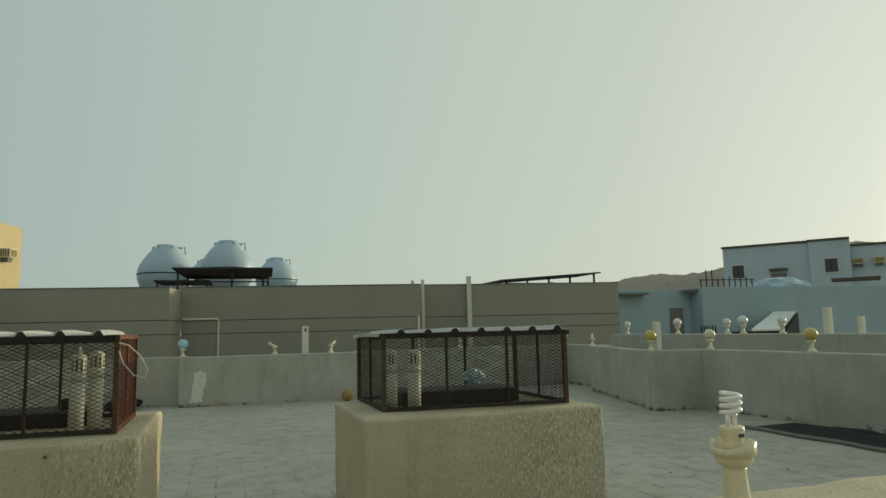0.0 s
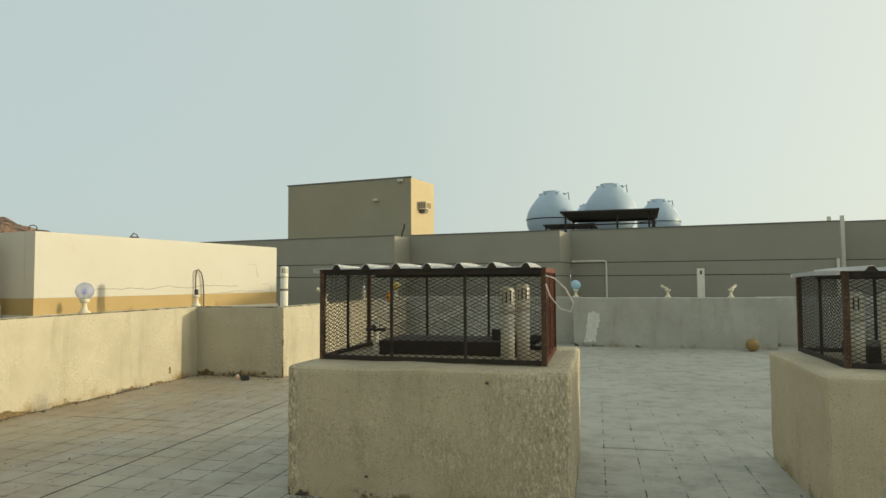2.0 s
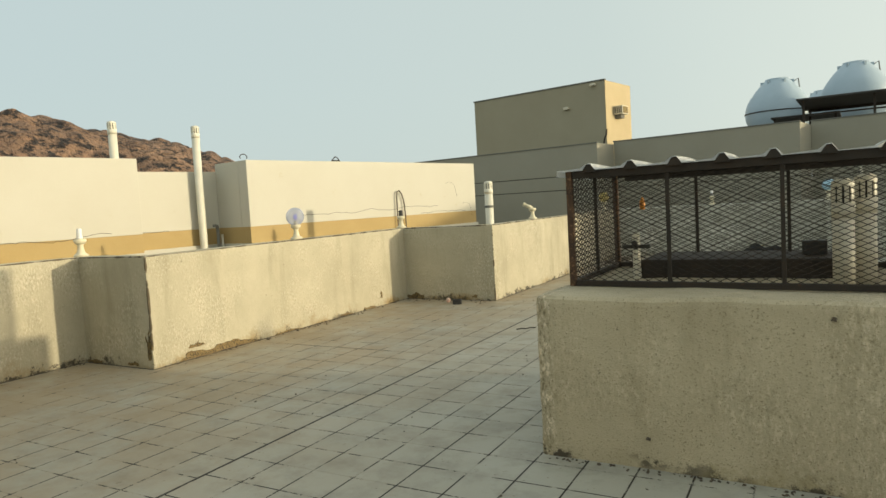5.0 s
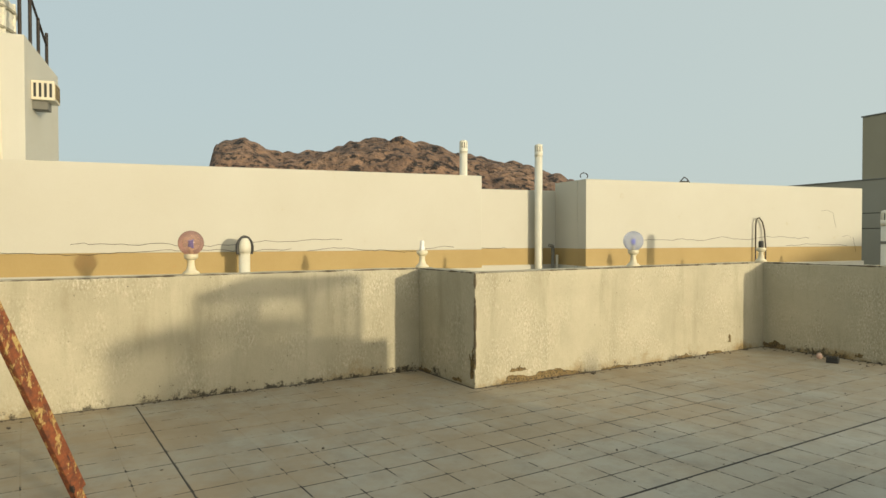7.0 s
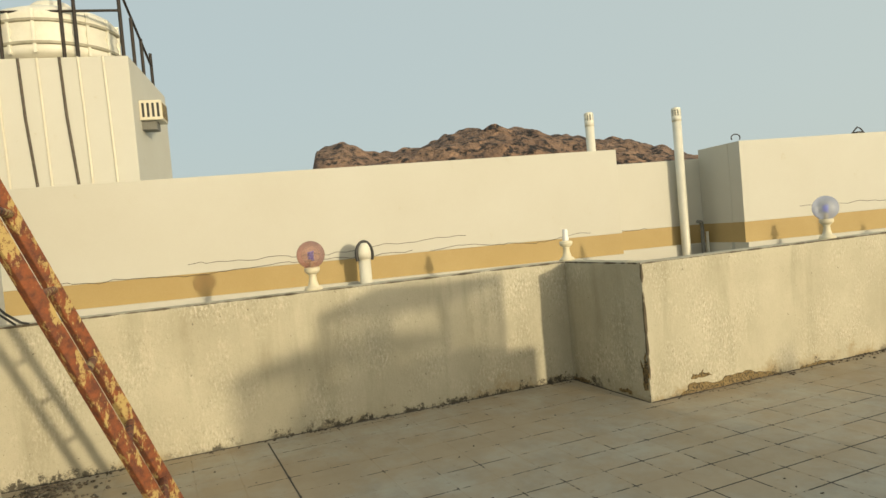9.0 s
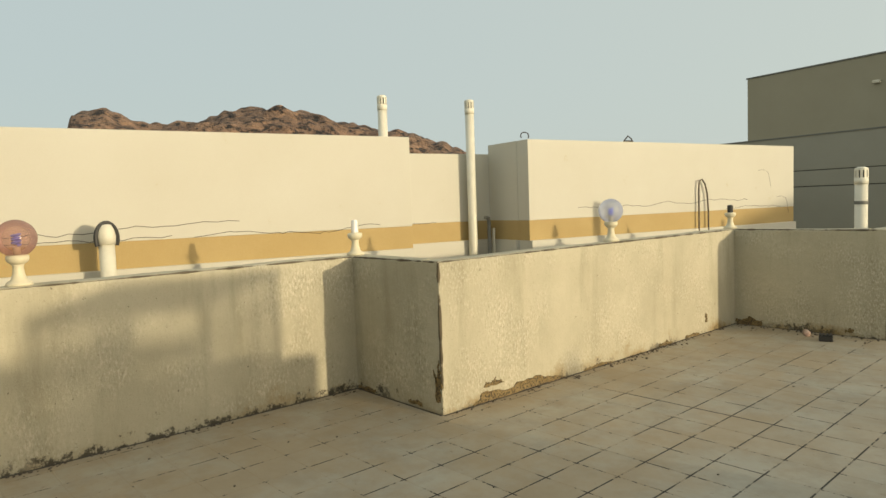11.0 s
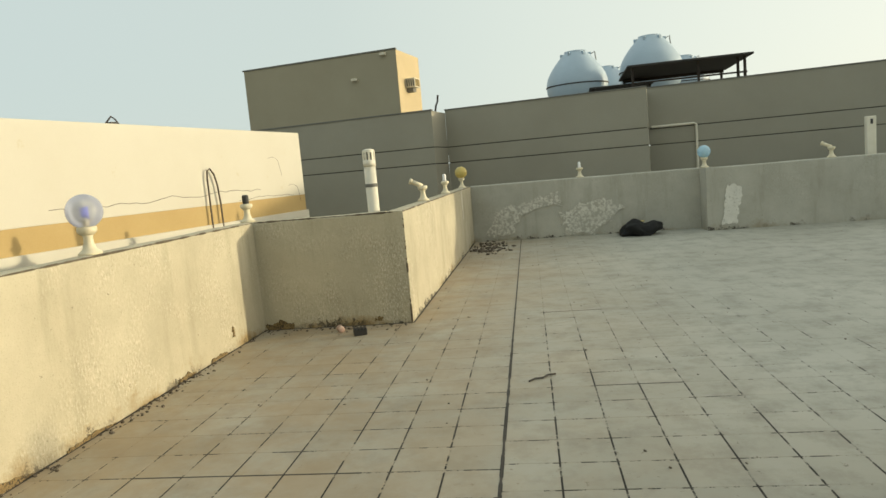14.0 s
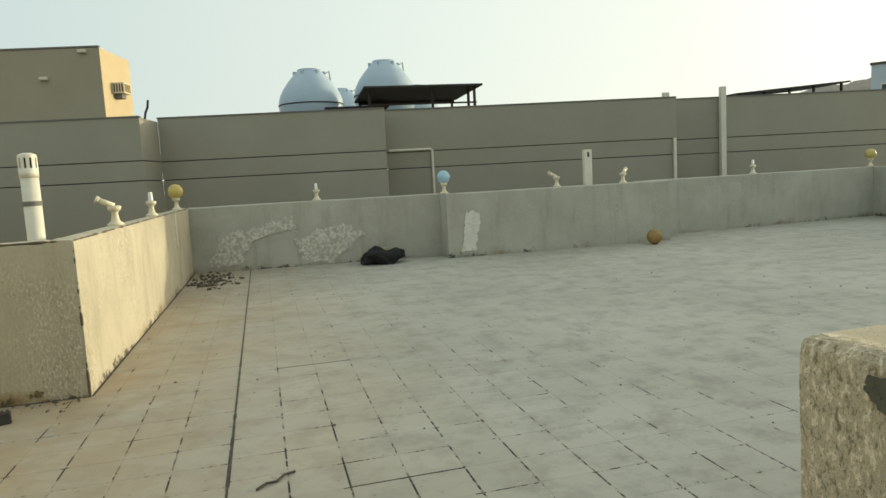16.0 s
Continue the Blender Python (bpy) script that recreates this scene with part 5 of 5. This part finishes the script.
sh = thing("roof_shelter", "low black sheet lean-to beside the tanks", "shelter", pose(-0.9, 24.5, 0, 0, 0, -3))
bm = bmesh.new()
box(bm, -0.9, 0.9, 0, 2.0, 3.5, 3.55, 0.01)
part("roof", bm, M_DARKROOF, sh)
for x in (-0.8, 0.8):
    bm = bmesh.new()
    box(bm, x - 0.03, x + 0.03, 0.1, 0.16, 2.4, 3.5)
    part("post", bm, M_IRON, sh)
sh = thing("roof_shelter", "tilted dark sheet-roofed shelter on steel posts", "shelter", pose(10.3, 22.9, 0))
bm = bmesh.new()
box(bm, -0.1, 4.1, 0, 2.0, 0, 0.05, 0.01, Matrix.Translation((0, 0, 3.42)) @ Matrix.Rotation(radians(-4.2), 4, 'Y'))
part("roof", bm, M_DARKROOF, sh)
for x in (0.15, 1.0, 1.9, 2.8, 3.85):
    bm = bmesh.new()
    box(bm, x - 0.03, x + 0.03, 0.1, 0.16, 2.4, 3.42 + x * 0.073)
    part("post", bm, M_IRON, sh)
bm = bmesh.new()
box(bm, 0.1, 3.9, 0.1, 0.15, 3.3, 3.35)
part("rail", bm, M_IRON, sh)

# ---- second parapet and buildings to the east ----
bowed_wall("wall_far_east", (11.4, 2.0), (11.4, 17.6), 0.2, 1.42, M_GREYSTUCCO, "grey rendered parapet of the next roof", -8, 0.004, 0.4)
for y, m_, r in ((16.9, M_DUSTY, 0.09), (14.66, M_DUSTY, 0.105), (12.9, M_DUSTY, 0.085), (12.4, M_DUSTY, 0.108), (11.3, M_DUSTY, 0.085)):
    globe_lamp("dusty white globe lamp on the next parapet", 11.5, y, m_, r, M_CFL, 1.42)
globe_lamp("yellowed globe lamp on the parapet", 8.74, 11.9, M_YELLOW, 0.11)
globe_lamp("dusty cream globe lamp at the parapet corner", 9.7, 11.32, M_LAMP, 0.105)
globe_lamp("yellowed globe lamp on the parapet", 9.7, 8.91, M_YELLOW, 0.108)
bare_lamp("cream lamp base with a bare bulb", 9.85, 16.06)
for x, y, z1, r in ((8.91, 11.92, 1.72, 0.06), (11.75, 10.41, 1.92, 0.06), (11.75, 9.69, 1.73, 0.045)):
    t = thing("square_pipe", "white square duct standing at a parapet", "pipe", pose(x, y, 0))
    bm = bmesh.new()
    box(bm, -r, r, -r, r, 0, z1, 0.01)
    part("duct", bm, M_WHITE, t)
BF = pose(14.6, 25.5, 0, 0, 0, -8)
blue = thing("blue_building", "pale blue painted flat-roofed building in shade", "building", BF)
bm = bmesh.new()
box(bm, 0, 5.75, 0.6, 8, -8, 3.22, 0.02)
box(bm, 5.75, 22, -0.3, 9, -8, 3.27, 0.02)
part("wall", bm, M_BLUE, blue)
bm = bmesh.new()
box(bm, 2.2, 3.5, 0.1, 0.598, 3.0, 3.08)
box(bm, 5.3, 5.745, 0.0, 0.598, 3.1, 3.2)
part("canopy", bm, M_CEMENT, blue, "small dark canopy")
bm = bmesh.new()
box(bm, 4.69, 5.32, 0.55, 0.62, 0.3, 2.4, 0.01)
part("door", bm, M_CEMENT, blue, "grey door")
for k in range(6):
    part("railing_bar", box(bmesh.new(), 5.45 + 0.13 * k, 5.49 + 0.13 * k, -0.6, -0.56, 0.3, 1.6), M_IRON, blue)
for k in range(10):
    part("roof_railing_bar", box(bmesh.new(), 6.05 + 0.28 * k, 6.085 + 0.28 * k, 0.2, 0.24, 3.27, 3.66 + (0.4 if k in (1, 2) else 0.04 * (k % 3))), M_IRON, blue)
part("roof_railing_rail", box(bmesh.new(), 6.0, 8.7, 0.2, 0.235, 3.6, 3.635), M_IRON, blue)
awn = thing("sloping_awning", "pale sloping sheet awning with a dark opening", "awning", BF @ pose(7.0, -0.3, 0))
bm = bmesh.new()
vs = [bm.verts.new(c) for c in ((-0.1, -1.6, 1.4), (1.3, -1.6, 1.4), (3.25, -0.02, 2.15), (2.15, -0.02, 2.15), (-0.1, -1.6, 1.33), (1.3, -1.6, 1.33), (3.25, -0.02, 2.08), (2.15, -0.02, 2.08))]
for q in ((0, 1, 2, 3), (7, 6, 5, 4), (0, 4, 5, 1), (1, 5, 6, 2), (2, 6, 7, 3), (3, 7, 4, 0)):
    bm.faces.new([vs[i] for i in q])
part("sheet", bm, M_SHEET, awn)
# black solids stand in for the shaded space under and beside the sheet
bm = bmesh.new()
box(bm, 0.05, 1.27, -1.5, -0.05, -1, 1.31)
part("opening", bm, M_BLACK, awn)
bm = bmesh.new()
vs = [bm.verts.new(c) for c in ((1.3, -1.57, 1.1), (3.29, -0.02, 1.1), (3.29, -0.02, 2.07), (1.34, -1.6, 1.1), (3.33, -0.06, 1.1), (3.33, -0.06, 2.07))]
for q in ((0, 1, 2), (5, 4, 3), (0, 3, 4, 1), (1, 4, 5, 2), (2, 5, 3, 0)):
    bm.faces.new([vs[i] for i in q])
part("side_shade", bm, M_BLACK, awn)
t = thing("tarpaulin_heap", "pale tarpaulin heap on the blue roof", "tarpaulin", BF @ pose(11.0, 1.5, 3.27))
bm = bmesh.new()
bmesh.ops.create_icosphere(bm, subdivisions=3, radius=1.0)
for v in bm.verts:
    v.co = Vector((v.co.x * 1.45, v.co.y * 0.7, max(0, v.co.z * 0.52))) * (1 + 0.3 * noise.noise(v.co * 3))
part("sheet", bm, M_TANK, t)

HF = pose(40.3, 46.7, 0, 0, 0, -50)
house = thing("far_house", "pale blue-white two-storey house in the distance", "house", HF)
for x0, x1, y0, z in ((0.46, 6.9, 0, 8.0), (6.9, 9.73, -0.4, 8.0), (9.73, 12.4, 0.6, 7.5)):
    part("wall", box(bmesh.new(), x0 + 0.002, x1 - 0.002, y0, 8, -8, z, 0.03), M_HOUSE, house)
    part("coping", box(bmesh.new(), x0 - 0.08, x1 - 0.006, y0 - 0.12, y0 + 0.25, z + 0.002, z + 0.16), M_DEBRIS, house, "dark coping")
for x, y, z0, z1, w in ((1.15, 0.0, 5.45, 6.5, 0.9), (7.94, -0.4, 5.5, 6.55, 0.88)):
    win = part("window", box(bmesh.new(), x - 0.08, x + w + 0.08, y - 0.06, y + 0.05, z0 - 0.08, z1 + 0.08), M_WHITE, house)
    part("pane", box(bmesh.new(), x, x + w, y - 0.08, y + 0.04, z0, z1), M_GLASS, win)
    part("mullion", box(bmesh.new(), x + w / 2 - 0.03, x + w / 2 + 0.03, y - 0.1, y + 0.03, z0, z1), M_IRON, win)
part("window_hood", box(bmesh.new(), 3.95, 5.3, -0.4, -0.002, 5.85, 6.05), M_DEBRIS, house, "dark window hood")
part("shutter", box(bmesh.new(), 4.05, 5.2, -0.1, -0.002, 5.3, 5.65), M_CEMENT, house)
for x in (10.2, 11.55):
    window_ac(HF @ pose(x, 0.6, 6.05, 0, 0, 0), 1.1)
part("low_roof", box(bmesh.new(), 8.4, 11.4, -5.0, -2.0, 4.6, 4.75), M_DEBRIS, house)


# ---- hills ----
def hill(name, label, az0, az1, dist, crest, material, rows=26, cols=150, seed=0.0, deep=160, rugged=1.0):
    """A rocky ridge: a height field on a sector of the plain, rough with boulders."""
    bm = bmesh.new()
    grid = []
    for j in range(rows + 1):
        v = j / rows
        row = []
        for i in range(cols + 1):
            u = i / cols
            az = radians(az0 + (az1 - az0) * u)
            d = dist + deep * (v - 0.35)
            p3 = Vector((d * math.cos(az), d * math.sin(az), 0))
            k = max(0.0, math.sin(math.pi * min(1, v * 1.15) ** 0.8)) if v < 0.87 else 0.0
            n1 = noise.fractal(p3 * 0.022 + Vector((seed, 0, 0)), 0.9, 2.1, 6)
            n2 = noise.noise(p3 * 0.16)
            z = -8 + (crest(u) * dist * 0.965 + 11) * k + rugged * (n1 * 4.2 + abs(n2) * 2.2) * k ** 0.5 * min(1, 12 * u) * min(1, 12 * (1 - u)) * (dist / 200)
            row.append(bm.verts.new((p3.x, p3.y, z)))
        grid.append(row)
    for a, b in zip(grid, grid[1:]):
        for i in range(cols):
            bm.faces.new((a[i], a[i + 1], b[i + 1], b[i]))
    bmesh.ops.recalc_face_normals(bm, faces=bm.faces)
    return tagged(link(name, bm, material), label, "hill", kind="structure")


def crest_w(u):
    az = 128.5 + 42 * u
    pts = ((128, 0.02), (134, 0.055), (138, 0.075), (142.6, 0.098), (147.7, 0.113), (152, 0.128), (156.3, 0.128), (159.2, 0.112), (162, 0.112), (164.8, 0.13), (167.2, 0.122), (168.2, 0.06), (170, 0.02))
    for (a, h0), (b, h1) in zip(pts, pts[1:]):
        if a <= az <= b:
            return 1.06 * (h0 + (h1 - h0) * (az - a) / (b - a))
    return 0.0


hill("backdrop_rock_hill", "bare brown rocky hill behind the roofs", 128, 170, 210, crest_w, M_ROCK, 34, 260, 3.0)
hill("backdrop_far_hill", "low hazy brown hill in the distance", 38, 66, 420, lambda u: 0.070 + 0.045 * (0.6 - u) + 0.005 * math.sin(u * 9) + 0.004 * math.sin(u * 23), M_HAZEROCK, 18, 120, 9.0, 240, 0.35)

# ---- white door leaf lying on the roof ----
leaf = thing("door_leaf", "white door leaf with dark edging lying flat on the tiles", "door", pose(-0.60, 4.70, 0, 0, 0, 24.2))
part("panel", box(bmesh.new(), -2.28, -0.034, -0.86, 0.0, 0.001, 0.046, 0.004), surf("white_door_enamel", (0.72, 0.74, 0.74), (0.64, 0.66, 0.67), 2.5, 0.35, fine=80, bump=0.05, spots=(0.45, 0.45, 0.43), spot_at=0.66), leaf)
for x0, x1 in ((-0.034, -0.022), (-0.016, 0.0)):
    part("edge_strip", box(bmesh.new(), x0, x1, -0.86, 0.0, 0.001, 0.052, 0.002), M_BLACK, leaf, "dark metal edging")
part("edge_strip", box(bmesh.new(), -0.021, -0.017, -0.86, 0.0, 0.001, 0.046), M_SHEET, leaf, "bright metal bead")
for x, y, s in ((-1.28, -0.035, 0.035), (-0.22, -0.012, 0.018), (-1.0, -0.012, 0.012), (-1.02, -0.09, 0.012)):
    bm = bmesh.new()
    bmesh.ops.create_icosphere(bm, subdivisions=2, radius=s, matrix=Matrix.Translation((x, y, 0.046)) @ Matrix.Diagonal((1.0, 0.5, 0.3, 1)))
    for v in bm.verts:
        v.co += v.co.normalized() * 0.25 * s * noise.noise(v.co * 90)
    part("dirt_clod", bm, M_DEBRIS, leaf, "dark clod of dirt")

# ---- floor tiles ----
rt = random.Random(7)
FIELD = Matrix.Translation(TILE_AT) @ Matrix.Rotation(TILE_TURN, 4, 'Z')
CORNERS = ((-1, -1), (1, -1), (1, 1), (-1, 1))


def tile_verts(p, q):
    """A tile with a fine chamfer, lying a hair low or tilted."""
    s, c = TILE / 2 - 0.0052, 0.001
    dz, ta, tb = -0.0002 * rt.random(), rt.uniform(-0.0002, 0.0002), rt.uniform(-0.0002, 0.0002)
    out = [(p + a * s, q + b * s, -0.013) for a, b in CORNERS]
    out += [(p + a * s, q + b * s, dz - 0.0004 + ta * a + tb * b) for a, b in CORNERS]
    return out + [(p + a * (s - c), q + b * (s - c), dz + ta * a + tb * b) for a, b in CORNERS]


def tile_faces(k):
    out = [(k + 8, k + 9, k + 10, k + 11)]
    for n_ in range(4):
        q = (n_ + 1) % 4
        out += [(k + n_, k + q, k + 4 + q, k + 4 + n_), (k + 4 + n_, k + 4 + q, k + 8 + q, k + 8 + n_)]
    return out


def tile_object(name, verts, faces):
    me = bpy.data.meshes.new(name)
    me.from_pydata(verts, [], faces)
    me.materials.append(M_TILE)
    return me


variants = [tile_object("tile", tile_verts(0, 0), tile_faces(0)) for k in range(8)]


def on_roof(x, y):
    if x < -7.7 or x > 10.4 or y < -2.9 or y > 18.4:
        return False
    if y > 6.32 and x < -6.58 or y > 11.08 and x < -4.98:
        return False
    if y > 17.9 and x < -0.3 or y > 17.2 and -0.3 < x < 3.9:
        return False
    if x > 9.75 and y < 15.95:
        return False
    if -1.8 < x < -0.1 and 5.65 < y < 7.15 or 1.9 < x < 3.75 and 6.05 < y < 7.2:
        return False
    return not (-5.0 < x < -1.75 and y < 1.3)


# two fields, either side of the expansion joint, whose courses don't meet
verts, faces = [], []
for first, last, p0, q0 in ((-15, 0, 0.002, -5.22), (0, 50, 0.012, -5.165)):
    for i in range(first, last):
        for j in range(-22, 54):
            p, q = p0 + TILE * (i + 0.5), q0 + TILE * (j + 0.5) + (0.006 if j == 0 and i < 0 else 0)
            x, y, _ = FIELD @ Vector((p, q, 0))
            if not on_roof(x, y):
                continue
            if -5.9 < x < -1.9 and 4.9 < y < 10.75:
                ob = new("tile", rt.choice(variants))
                ob.matrix_basis = FIELD @ pose(p, q, 0)
                ob.parent = floor
            else:
                faces += tile_faces(len(verts))
                verts += [FIELD @ Vector(v) for v in tile_verts(p, q)]
outer = new("outer_tiles", tile_object("outer_tiles", verts, faces))
outer.parent = floor
tagged(outer, "pale square roof tiles", kind="stuff")


def floor_groove(name, p0, p1, q0, q1, label):
    bm = box(bmesh.new(), p0, p1, q0, q1, -0.011, 0.0012)
    bm.transform(FIELD)
    part(name, bm, M_GROOVE, floor, label)


floor_groove("expansion_joint", 0.001, 0.0125, -5.2, 9.35, "dark open expansion joint")
floor_groove("expansion_joint", -3.75, -0.004, -5.224, -5.214, "dark open expansion joint")
# joints that have opened wider than the rest
floor_groove("open_joint", -2.0, -0.72, -0.921, -0.911, "wide dark open joint")
floor_groove("open_joint", 0.29, 0.88, 2.585, 2.591, "wide dark open joint")
floor_groove("open_joint", 0.58, 1.16, 0.287, 0.293, "wide dark open joint")
floor_groove("open_joint", 4.03, 4.65, -1.15, -1.143, "wide dark open joint")
